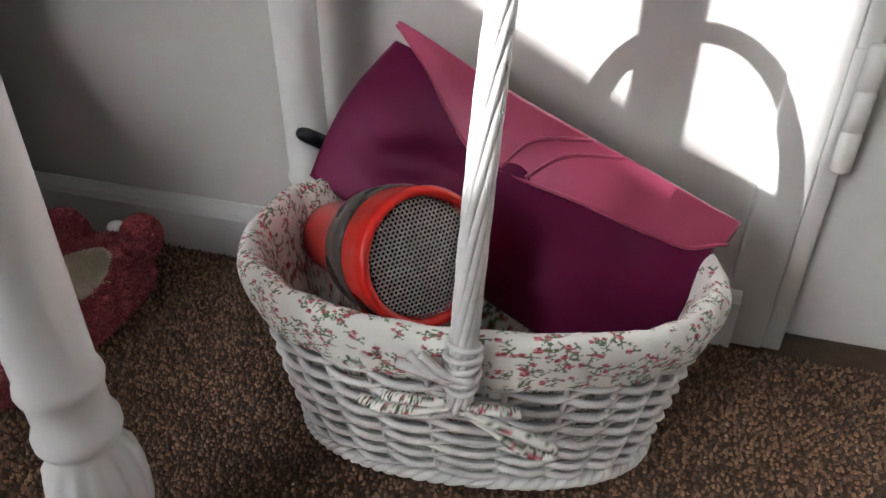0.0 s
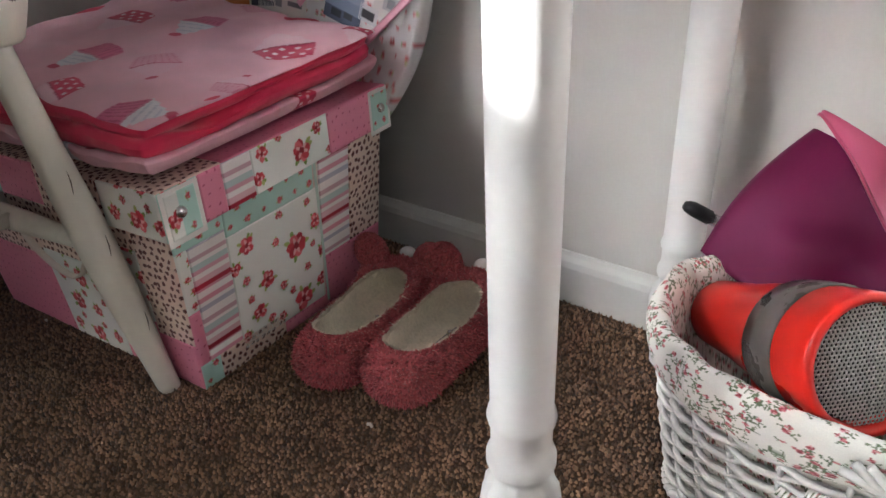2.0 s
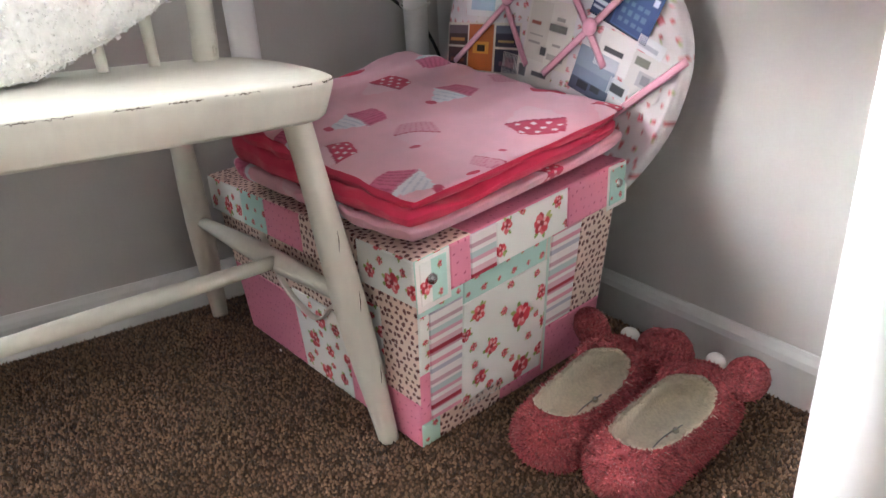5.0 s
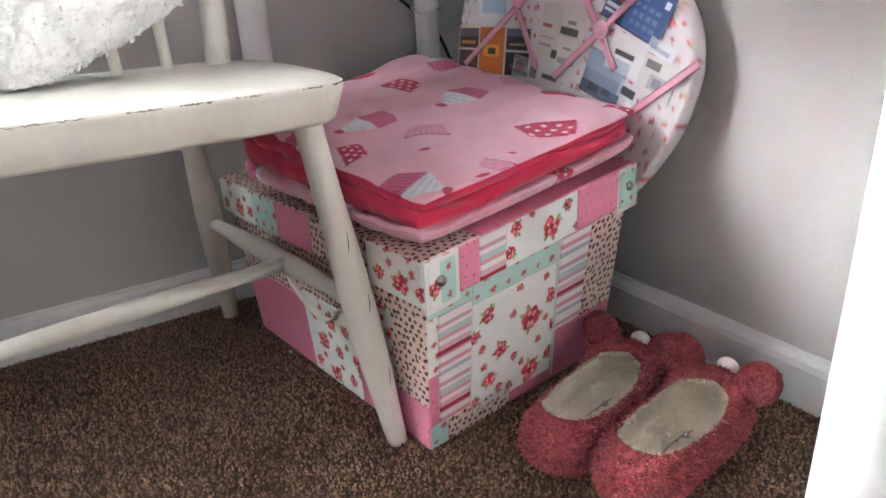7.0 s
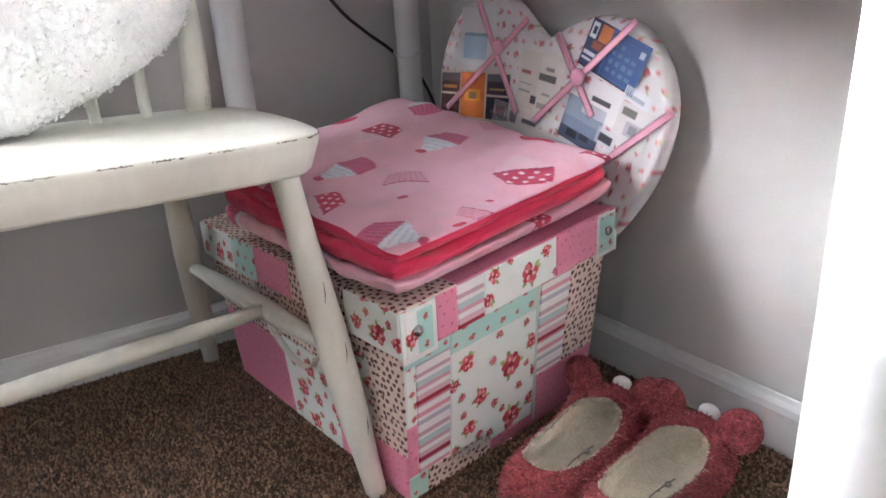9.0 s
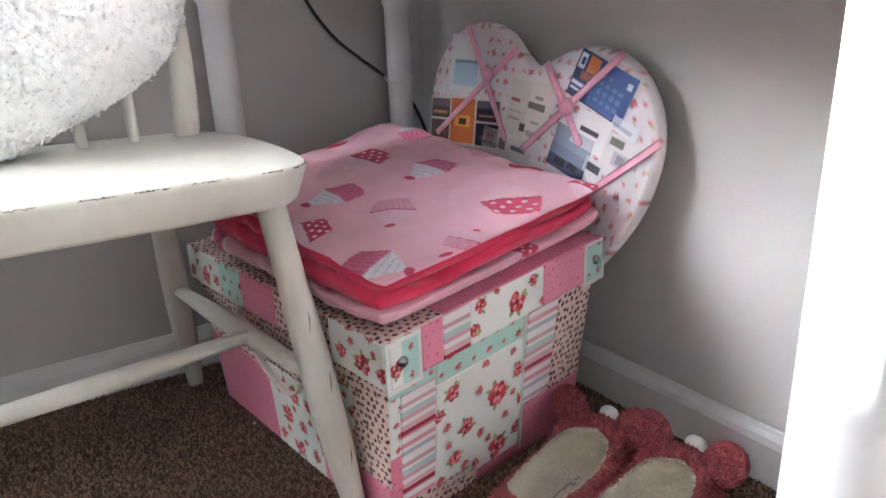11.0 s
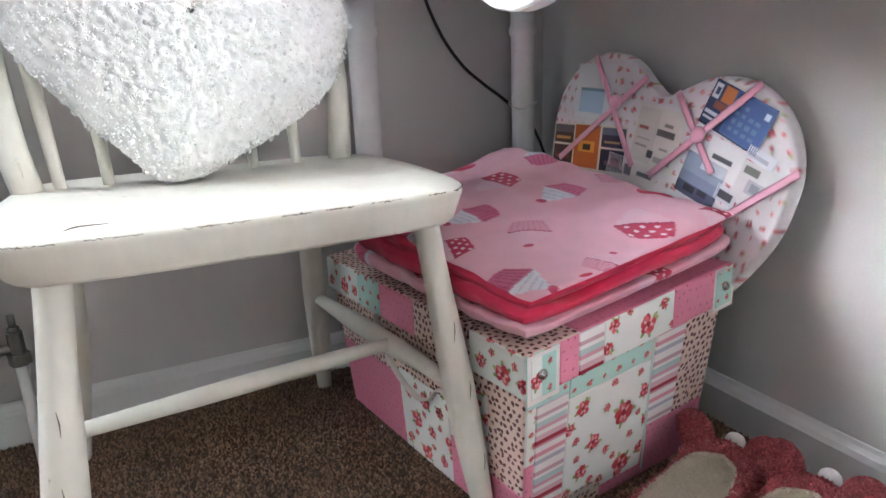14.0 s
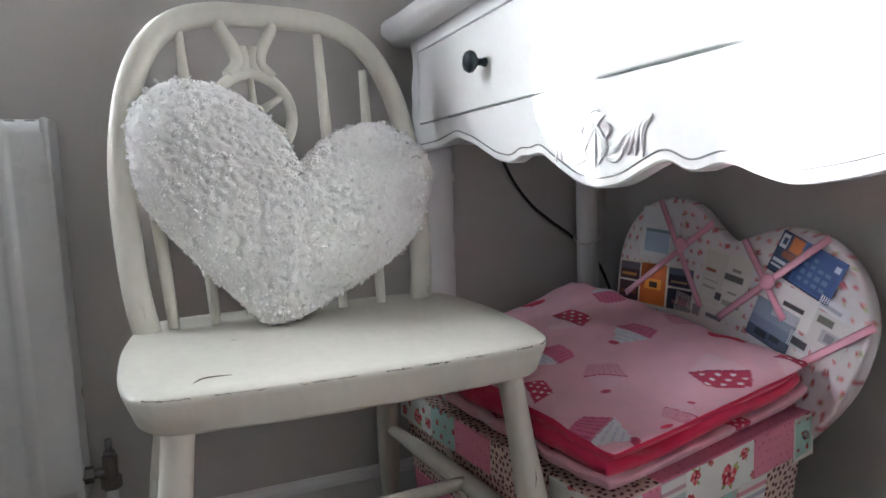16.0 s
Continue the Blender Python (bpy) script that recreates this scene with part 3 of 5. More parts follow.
# ---- cable hanging behind the table ----
cable = thing("cable", (-1.225, 0.45, 0.25), "thin dark electric cable hanging against the wall", "cable")
wpart("cord", cable, tube(smooth_path([(-1.243, 0.36, 0.86), (-1.245, 0.392, 0.70), (-1.240, 0.424, 0.615), (-1.236, 0.465, 0.556), (-1.234, 0.51, 0.518), (-1.236, 0.56, 0.484), (-1.228, 0.618, 0.43), (-1.20, 0.644, 0.33), (-1.16, 0.648, 0.18), (-1.13, 0.64, 0.004)], 70), 0.0032, 8), M_black, smooth=True)
wpart("cable_tie", cable, tube(smooth_path([(-1.203 + 0.027 * math.cos(a), 0.580 + 0.027 * math.sin(a), 0.475 + 0.006 * math.sin(a * 2)) for a in np.linspace(0, 6.28, 12)[:-1]], 40, True), 0.0015, 6, True), M_gloss, "white tie round the table leg", smooth=True)

# ---- fluffy bundle on the table ----
fl = thing("fluffy_bundle", (-1.16, 0.30, 0.876), "dark grey fluffy bundle on the table top", "soft toy")
rs = np.random.RandomState(5)
a, b = np.meshgrid(np.linspace(0, math.pi, 16), np.linspace(0, 2 * math.pi, 28, endpoint=False), indexing="ij")
Xb = np.stack([0.07 * np.sin(a) * np.cos(b), 0.06 * np.sin(a) * np.sin(b), 0.035 + 0.036 * np.cos(a)], -1)
fV, fF = sheet(Xb, wrap_u=True)
part("filling", (fV, fF), M_grey_fur, fl)
part("fleece", tufts(fV, fF, 2500, 0.012, 0.0016, 6), M_grey_fur, fl, smooth=False)

# ---- chair ----
chair = thing("dining_chair", (-0.885, -0.030, 0), "cream painted wooden wheel-back chair with worn edges", "chair", turn=6.0)
half = [(-0.165, 0.0), (-0.165, 0.12), (-0.156, 0.180), (-0.122, 0.212), (-0.02, 0.224), (0.08, 0.222), (0.150, 0.213), (0.182, 0.198), (0.195, 0.168), (0.202, 0.08), (0.204, 0.0)]
so = smooth_path(half + [(x, -y) for x, y in half[-2:0:-1]], 120, True) + (0.0, 0.010)
so = so @ np.array(Matrix.Rotation(radians(6.0), 2))      # the seat stands square to the wall
sV, sF = slab(so, [(0.90, 0.397), (0.94, 0.3975), (0.958, 0.401), (0.984, 0.418), (0.997, 0.427), (1.0, 0.4305), (0.997, 0.4335), (0.988, 0.4348), (0.90, 0.4348), (0.6, 0.432), (0.3, 0.431)])
seat = part("seat", (sV, sF), M_chair, chair)
edge = np.c_[so * 0.9985, np.full(len(so), 0.4328)]
edge = edge[np.argsort(np.arctan2(edge[:, 1], edge[:, 0]))]
rs = np.random.RandomState(8)
WORN = ((-0.205, -0.165, 0.0010), (-0.162, -0.095, 0.0007), (-0.085, -0.012, 0.0008), (-0.010, 0.034, 0.0011), (0.036, 0.078, 0.0013), (0.082, 0.128, 0.0008), (0.132, 0.168, 0.0009), (0.172, 0.206, 0.0010))
for y0, y1, wd in WORN:
    e = edge[(edge[:, 0] > 0.10) & (edge[:, 1] > y0) & (edge[:, 1] < y1)]
    if len(e) > 2:
        p = smooth_path(e, 60) + rs.normal(size=(60, 3)) * (0.0002, 0.0002, 0.0005)
        rough = np.convolve(rs.rand(64), np.ones(5) / 5, "valid")
        part("paint_chip", tube(p, 0.5 * wd * np.clip(2.4 * rough - 0.60, 0.10, 1.2), 6), M_chip, seat, "dark worn edge")
part("dent", tube(smooth_path([(0.145, -0.160, 0.4348), (0.132, -0.148, 0.4346), (0.136, -0.124, 0.4346)], 20), 0.0007 * np.sin(np.linspace(0.2, 2.9, 20)), 6), M_chip, seat)


def turned(p0, p1, radii, n=16):
    """A turned bar from p0 to p1 with radii at even steps."""
    p0, p1 = np.array(p0, float), np.array(p1, float)
    t = np.linspace(0, 1, 40)
    return tube(p0 + (p1 - p0) * t[:, None], np.interp(t, np.linspace(0, 1, len(radii)), radii), n)


LR = (0.0125, 0.0145, 0.0172, 0.0188, 0.0190, 0.0176, 0.0155, 0.0148, 0.0150)
legs = {"fr": ((0.185, 0.224, 0.0), (0.140, 0.178, 0.405)), "fl": ((0.172, -0.222, 0.0), (0.128, -0.172, 0.405)),
        "br": ((-0.287, 0.202, 0.0), (-0.165, 0.155, 0.412)), "bl": ((-0.287, -0.190, 0.0), (-0.165, -0.150, 0.412))}
for k, (p0, p1) in legs.items():
    part("leg", turned(p0, p1, LR, 20), M_chair, chair)
    for q in range(3):
        t = 0.25 + 0.2 * q + rs.uniform(-0.05, 0.05)
        c = np.array(p0) + (np.array(p1) - np.array(p0)) * t + np.array([np.interp(t, np.linspace(0, 1, 9), LR) * 0.985, rs.uniform(-0.004, 0.006), 0])
        part("scuff", tube(np.array([c, c + (0.0002, 0.001, 0.012), c + (0, 0.0005, 0.024)]), (0.0002, 0.0006, 0.0002), 5), M_chip, chair, "small dark scuff")
for s in (1, -1):
    a = np.array(legs["fr"][0]) * (1, s, 1) * 0.53 + np.array(legs["fr"][1]) * (1, s, 1) * 0.47
    b = np.array(legs["br"][0]) * (1, s, 1) * 0.53 + np.array(legs["br"][1]) * (1, s, 1) * 0.47
    part("stretcher", turned(a, b, (0.008, 0.0105, 0.0132, 0.0145, 0.0132, 0.0105, 0.008)), M_chair, chair)
part("stretcher", turned((0.014, -0.185, 0.195), (0.014, 0.187, 0.195), (0.0085, 0.0095, 0.0108, 0.0112, 0.0108, 0.0095, 0.0085)), M_chair, chair)
bow_h = lambda u: (-0.107 - 0.082 * u, 0.428 + 0.415 * u)       # back leans with height
bp = []
for t in np.linspace(0, math.pi, 60):
    w = 0.186 + 0.033 * math.sin(t) ** 0.5
    u = math.sin(t) ** 0.75
    x, z = bow_h(u)
    bp.append((x, 0.005 - math.copysign(abs(math.cos(t)) ** 0.54, math.cos(t)) * w, z))
part("bow", tube(smooth_path(bp, 90), 0.0162, 16, flat=0.85), M_chair, chair, "curved hoop of the chair back")
for y0, y1, u1 in ((-0.150, -0.168, 0.79), (-0.100, -0.111, 0.93), (0.072, 0.078, 0.95), (0.130, 0.142, 0.83)):
    x1, z1 = bow_h(u1)
    part("spindle", turned((-0.112, y0, 0.430), (x1, y1, z1), (0.0065, 0.0078, 0.0085, 0.0075, 0.006)), M_chair, chair)
# splat with a wheel
splat = []
t = np.linspace(0, 2 * math.pi, 40, endpoint=False)


def on_back(y, z, off=0.0):
    x = np.interp(z, [0.437, 0.843], [-0.107, -0.189])
    return (x + off, y - 0.024, z)


splat.append(tube([on_back(0.052 * math.cos(q), 0.705 + 0.056 * math.sin(q)) for q in t], 0.008, 10, True))
for q in np.arange(6) * math.pi / 3 + math.pi / 2:
    splat.append(tube([on_back(0.012 * math.cos(q), 0.705 + 0.012 * math.sin(q)), on_back(0.048 * math.cos(q), 0.705 + 0.052 * math.sin(q))], (0.006, 0.0042), 8))
splat.append(tube([on_back(0, 0.705, -0.006), on_back(0, 0.705, 0.010)], 0.013, 14))
for s in (-1, 1):
    splat.append(tube(smooth_path([on_back(s * 0.030, 0.757), on_back(s * 0.016, 0.775), on_back(s * 0.020, 0.797), on_back(s * 0.034, 0.822), on_back(s * 0.036, 0.836)], 24), (0.010), 10, flat=0.8))
    splat.append(tube(smooth_path([on_back(s * 0.010, 0.760), on_back(s * 0.006, 0.778), on_back(s * 0.010, 0.797)], 12), 0.009, 8, flat=0.8))
    splat.append(tube(smooth_path([on_back(s * 0.030, 0.652), on_back(s * 0.016, 0.620), on_back(s * 0.020, 0.560), on_back(s * 0.030, 0.440)], 24), 0.010, 10, flat=0.8))
part("splat", join(*splat), M_chair, chair, "pierced splat with a wheel")


# ---- heart cushion on the chair ----
def heart(t):
    return np.stack([16 * np.sin(t) ** 3, 13 * np.cos(t) - 5 * np.cos(2 * t) - 2 * np.cos(3 * t) - np.cos(4 * t)], -1)


cush = thing("heart_cushion", (-0.945, -0.12, 0.44), "white fluffy heart-shaped cushion leaning against the chair back", "cushion")
O = heart(np.linspace(0, 2 * math.pi, 420, endpoint=False)) * (0.0137, 0.0119)
O[:, 1] -= 0.050 * np.clip(1 - np.abs(O[:, 0]) / 0.075, 0, 1) * (O[:, 1] > 0)
O = np.stack([np.convolve(np.r_[O[-30:, k], O[:, k], O[:30, k]], np.ones(61) / 61, "valid") for k in (0, 1)], -1)
O[:, 0] *= 1.04 + 0.40 * np.clip(-O[:, 1] / 0.16, 0, 1)
s_ = np.linspace(0, 1, 90)
sides = []
for sg in (1, -1):
    th = 0.062 * (1 - s_ ** 2.6) ** 0.6 * sg
    sides.append(np.stack([np.c_[O * (0.02 + 0.98 * q), np.full(len(O), h)] for q, h in zip(s_, th)]))
Xc = np.concatenate([sides[0], sides[1][::-1][1:]])
nub = np.array([0.004 * noise.noise(Vector(p) * 18) + 0.0034 * noise.noise(Vector(p) * 120) + 0.0016 * noise.noise(Vector(p) * 260) for p in Xc.reshape(-1, 3)]).reshape(Xc.shape[:2])
Xc[..., 2] += nub * np.where(np.arange(Xc.shape[0]) < 90, 1, -1)[:, None]
Xc[..., :2] *= (1 + nub * 2.2)[..., None]
up_ = Vector((-0.30, 0.20, 0.93)).normalized()
nor = Vector((0.93, 0.10, 0.30)).normalized()
nor = (nor - up_ * nor.dot(up_)).normalized()
rt = up_.cross(nor)
Rm = np.array([rt, up_, nor]).T
Wc = Xc.reshape(-1, 3) @ Rm.T + np.array([-0.993, -0.036, 0.604])
Wc = Wc.reshape(Xc.shape)
Wc[..., 2] = np.maximum(Wc[..., 2], 0.437)
hV, hF = sheet(Wc, wrap_u=True)
wpart("filling", cush, (hV, hF), M_white_fur, smooth=True)
plush = wpart("plush_pile", cush, tufts(hV, hF, 9000, 0.0016, 0.0028, 11, 0.2, 0.3), M_white_fur, smooth=False)
tagged(plush, kind="stuff")
flake = wpart("flake_trim", cush, petals(hV, hF, 2200, 0.0066, 12), M_petal, "small shiny white fabric flakes", smooth=False)
tagged(flake, kind="stuff")

# ---- radiator, valve, pipe ----
rad = thing("radiator", (-1.185, -0.95, 0.14), "white enamelled panel radiator under the window", "radiator")
ys = np.linspace(-1.55, -0.341, 400)
wave = 0.006 * np.tanh(3 * np.sin((ys + 0.40) * 2 * math.pi / 0.072)) * (np.abs(ys + 0.95) < 0.565)
zs = np.array([0.150, 0.158, 0.175, 0.205, 0.215, 0.64, 0.655, 0.69, 0.705, 0.712])
prof = np.array([-0.035, -0.012, -0.002, 0.0, 0.0, 0.0, 0.0, -0.002, -0.012, -0.035])
use = np.array([0, 0, 0, 0.3, 1, 1, 0.3, 0, 0, 0])
X = np.stack([np.stack([-1.150 + p + wave * u, ys, np.full(400, z)], -1) for p, z, u in zip(prof, zs, use)])
wpart("front_panel", rad, sheet(X), M_rad, smooth=True)
wpart("side_panel", rad, join(block(-1.225, -0.345, 0.150, -1.152, -0.334, 0.712, 0.004)), M_rad)
wpart("side_panel", rad, join(block(-1.225, -1.555, 0.150, -1.152, -1.544, 0.712, 0.004)), M_rad)
wpart("top_grille", rad, join(*[block(-1.222, y, 0.704, -1.170, y + 0.012, 0.711, 0.001) for y in np.arange(-1.54, -0.36, 0.024)], block(-1.228, -1.55, 0.150, -1.222, -0.350, 0.712, 0.001)), M_rad)
wpart("bracket", rad, join(block(-1.255, -0.56, 0.20, -1.225, -0.53, 0.66, 0.001)), M_rad)
wpart("bracket", rad, join(block(-1.255, -1.40, 0.20, -1.225, -1.37, 0.66, 0.001)), M_rad)
val = thing("radiator_valve", (-1.165, -0.300, 0.0), "grey metal radiator valve on a white pipe", "valve")


def hrod(p0, p1, r, n=14):
    return tube(np.array([p0, p1], float), r, n)


wpart("valve_body", val, join(hrod((-1.165, -0.350, 0.190), (-1.165, -0.322, 0.190), 0.0125, 6), hrod((-1.165, -0.322, 0.190), (-1.165, -0.300, 0.190), 0.0075),
                              hrod((-1.165, -0.300, 0.165), (-1.165, -0.300, 0.182), 0.0145, 6), hrod((-1.165, -0.300, 0.182), (-1.165, -0.300, 0.214), 0.0105)), M_dullmetal)
wpart("spindle", val, join(hrod((-1.165, -0.300, 0.214), (-1.165, -0.300, 0.222), 0.008, 6), hrod((-1.165, -0.300, 0.222), (-1.165, -0.300, 0.240), 0.005)), M_dullmetal, smooth=True)
wpart("pipe", val, tube([(-1.165, -0.300, 0.168), (-1.165, -0.300, 0.08), (-1.165, -0.300, 0.0)], 0.0082, 14), M_gloss, "white painted pipe into the carpet", smooth=True)

# ---- storage box ----
BX, BY, BT = -0.685, 0.236, 8.0       # near corner and turn
box = thing("storage_box", (BX, BY, 0.0), "patchwork floral card storage box with a lid", "storage box", turn=BT)
BL, BW, H0, H1 = 0.435, 0.328, 0.232, 0.260       # length, width, body height at the front and the back
TAP = 0.024


def box_side(u, v, out=0.0):
    """The side with the studs: u 0..1 from the near corner back, v 0..1 from the floor up."""
    u, v = np.asarray(u, float), np.asarray(v, float)
    return np.stack([TAP * v + out + 0 * u, u * BW + 0 * v - 0.012 * v * (1 - 2 * u), v * (H0 + (H1 - H0) * u)], -1)


def box_front(u, v, out=0.0):
    """The side under the chair: u 0..1 from the far end to the near corner."""
    u, v = np.asarray(u, float), np.asarray(v, float)
    return np.stack([-BL + u * BL + TAP * v * (2 * u - 1), -0.012 * v - out + 0 * u, v * H0 + 0 * u], -1)


part("body", join(sheet(box_side(*np.meshgrid(np.linspace(0, 1, 8), np.linspace(0, 1, 8)))), sheet(box_front(*np.meshgrid(np.linspace(0, 1, 8), np.linspace(0, 1, 8)))),
                  sheet(np.stack([np.stack([np.full(2, x), np.array([BW, BW + 0.012]), np.array([0, H1])], -1) for x in (-BL, 0)])),
                  sheet(np.stack([np.stack([np.full(2, -BL), np.array([y, y]), np.array([0, H0])], -1) for y in (0, BW)]))), M_lining, box, smooth=False)


def patch(surface, pr, u0, u1, v0, v1, parent=box, label="", out=0.0016, name="patch"):
    nu, nv = pr.nx, pr.ny
    u, v = np.meshgrid(np.linspace(u0, u1, nu), np.linspace(v0, v1, nv))
    X = surface(u, v, out)
    e = surface(u, v, 0.0)
    X[0], X[-1], X[:, 0], X[:, -1] = e[0], e[-1], e[:, 0], e[:, -1]
    C = pr.c.copy()
    return part(name, sheet(X), M_print, parent, label, cols=C)


def lay(surface, L_, H_, u0, u1, v0, v1, maker, seed, label="", big=0.0, **k):
    size = ((u1 - u0) * L_, (v1 - v0) * H_, seed)
    return patch(surface, maker(*size, big) if big else maker(*size), u0, u1, v0, v1, label=label, **k)


S, HS = box_side, 0.235


def rose_sheet(w, h, seed):
    """White paper with the large repeat of red roses."""
    rs, p = np.random.RandomState(seed), Print(w, h, lin("F7F9F5"), 0.0010)
    for x, y, r in ((0.68, 0.62, 0.0150), (0.17, 0.86, 0.0100), (0.33, 0.49, 0.0105), (0.72, 0.11, 0.0145), (0.21, 0.25, 0.0095), (0.93, 0.74, 0.0090), (0.97, 0.19, 0.0085), (0.50, 0.35, 0.0055),
                    (0.03, 0.72, 0.0075), (0.04, 0.10, 0.0070), (0.46, 0.75, 0.0050), (1.0, 0.45, 0.0080), (0.45, 0.08, 0.0060), (0.52, 0.95, 0.0050), (0.80, 0.38, 0.0050), (0.60, 0.25, 0.0045), (0.12, 0.58, 0.0050), (0.84, 0.93, 0.0045), (0.33, 0.13, 0.0055), (0.88, 0.55, 0.0040), (0.14, 0.40, 0.0045)):
        p.rose(x * w, y * h, 1.15 * r, rs)
    return p


def stripe_sheet(w, h, seed):
    """White paper with grey, pink and crimson stripes in a set order."""
    p = Print(w, h, lin("F9F4F3"), 0.0010)
    y, bands = 0.0, ((0.10, "F9F4F3"), (0.055, "C6C6D2"), (0.05, "F9F4F3"), (0.06, "E9A6BA"), (0.075, "F9F4F3"), (0.028, "DDA0AE"), (0.055, "B61F3A"), (0.07, "E7C3CC"), (0.055, "F9F4F3"), (0.05, "E4AFC0"), (0.07, "C9DAD8"), (0.045, "F9F4F3"), (0.05, "D9B4C0"))
    k = seed
    while y < h:
        f, c = bands[k % len(bands)]
        p.rect(0, y, w, y + f * 0.105, lin(c))
        y += f * 0.105
        k += 1
    return p


lay(S, BW, HS, 0.19, 0.63, 0.08, 0.74, rose_sheet, 1, "white paper printed with red roses")
lay(S, BW, HS, 0.19, 0.60, 0.74, 1.0, print_mint, 2, "mint paper with tiny roses")
lay(S, BW, HS, 0.045, 0.19, 0.15, 0.79, stripe_sheet, 3, "red, pink and grey striped paper")
lay(S, BW, HS, 0.0, 0.045, 0.46, 0.80, print_floral_white, 4, big=0.006)
lay(S, BW, HS, 0.0, 0.045, 0.15, 0.46, print_pink, 5, "pink spotted paper")
lay(S, BW, HS, 0.0, 0.19, 0.79, 1.0, print_mint, 6)
lay(S, BW, HS, 0.0, 0.085, 0.0, 0.15, print_mint, 7)
lay(S, BW, HS, 0.085, 0.40, 0.0, 0.15, print_leopard, 8, "cream paper with brown spots")
lay(S, BW, HS, 0.40, 0.66, 0.0, 0.08, print_pink, 9)
lay(S, BW, HS, 0.64, 1.0, 0.0, 0.32, print_pink, 10, "pink spotted paper")
lay(S, BW, HS, 0.63, 0.80, 0.32, 1.0, stripe_sheet, 11, "red, pink and grey striped paper")
lay(S, BW, HS, 0.80, 1.0, 0.32, 1.0, print_leopard, 13, "cream paper with brown spots")
part("seam", sheet(np.stack([box_side(np.array([0.592 + 0.052 * (1 - v), 0.606 + 0.052 * (1 - v)]), np.array([v, v]), 0.0024) for v in np.linspace(0.04, 1, 12)])), M_seam, box, "pale folded seam")
S, HS = box_front, 0.232
lay(S, BL, HS, 0.86, 1.0, 0.28, 1.0, print_leopard, 14, "cream paper with brown spots")
lay(S, BL, HS, 0.86, 1.0, 0.0, 0.28, print_pink, 15)
lay(S, BL, HS, 0.68, 0.86, 0.0, 0.34, print_pink, 16)
lay(S, BL, HS, 0.40, 0.68, 0.0, 0.56, print_floral_white, 17)
lay(S, BL, HS, 0.68, 0.86, 0.34, 0.75, print_floral_white, 18)
lay(S, BL, HS, 0.40, 0.86, 0.75, 1.0, print_leopard, 19)
lay(S, BL, HS, 0.0, 0.40, 0.0, 0.50, print_pink, 20)
lay(S, BL, HS, 0.0, 0.40, 0.50, 1.0, print_leopard, 21)
lay(S, BL, HS, 0.40, 0.68, 0.56, 0.75, print_leopard, 22)
fr_path = [(0.30, 0.86), (0.34, 0.68), (0.38, 0.56), (0.45, 0.48), (0.53, 0.45), (0.59, 0.50), (0.64, 0.60), (0.69, 0.60), (0.75, 0.50), (0.82, 0.52)]
part("frill", tube(smooth_path([box_front(u, v, 0.004) for u, v in fr_path], 50), 0.006, 8, flat=0.4), M_lining, box, "wavy white trim")

LIDV, LT = 0.045, 0.006
lid = part("lid", join(*[sheet(np.stack([np.stack([np.array(a), np.array(b)])for a, b in q])) for q in (
    [((LT + TAP, -0.018, H0 - 0.028), (LT + TAP, BW + 0.018, H1 - 0.028)), ((LT + TAP, -0.018, H0 + 0.024), (LT + TAP, BW + 0.018, H1 + 0.024))],
    [((-BL - LT - TAP, -0.018, H0 - 0.028), (LT + TAP, -0.018, H0 - 0.028)), ((-BL - LT - TAP, -0.018, H0 + 0.024), (LT + TAP, -0.018, H0 + 0.024))],
    [((-BL - LT - TAP, BW + 0.018, H1 - 0.028), (LT + TAP, BW + 0.018, H1 - 0.028)), ((-BL - LT - TAP, BW + 0.018, H1 + 0.024), (LT + TAP, BW + 0.018, H1 + 0.024))],
    [((-BL - LT - TAP, -0.018, H0 + 0.024), (LT + TAP, -0.018, H0 + 0.024)), ((-BL - LT - TAP, BW + 0.018, H1 + 0.024), (LT + TAP, BW + 0.018, H1 + 0.024))],
    [((-BL - LT - TAP, -0.018, H0 - 0.028), (-BL - LT - TAP, BW + 0.018, H1 - 0.028)), ((-BL - LT - TAP, -0.018, H0 + 0.024), (-BL - LT - TAP, BW + 0.018, H1 + 0.024))])]), M_lining, box, "pale patchwork lid", smooth=False)


def lid_side(u, v, out=0.0):
    u, v = np.asarray(u, float), np.asarray(v, float)
    return np.stack([LT + TAP + out + 0 * u, -0.018 + u * (BW + 0.036) + 0 * v, H0 + (H1 - H0) * u - 0.028 + 0.052 * v], -1)


def lid_front(u, v, out=0.0):
    u, v = np.asarray(u, float), np.asarray(v, float)
    return np.stack([-BL - LT - TAP + u * (BL + 2 * (LT + TAP)) + 0 * v, -0.018 - out + 0 * u, H0 - 0.028 + 0.052 * v + 0 * u], -1)


def lid_top(u, v, out=0.0):
    u, v = np.asarray(u, float), np.asarray(v, float)
    return np.stack([-BL - LT - TAP + v * (BL + 2 * (LT + TAP)) + 0 * u, -0.018 + u * (BW + 0.036) + 0 * v, H0 + (H1 - H0) * u + 0.024 + out], -1)


LW = BW + 0.036


def lid_roses(w, h, seed):
    rs, p = np.random.RandomState(seed), Print(w, h, lin("F7F9F5"), 0.0010)
    for x, y, r in ((0.61, 0.46, 0.0150), (0.125, 0.80, 0.0095), (0.05, 0.32, 0.0085), (0.84, 0.79, 0.0080), (0.98, 0.15, 0.006), (0.34, 0.98, 0.005)):
        p.rose(x * w, y * h, r, rs)
    return p


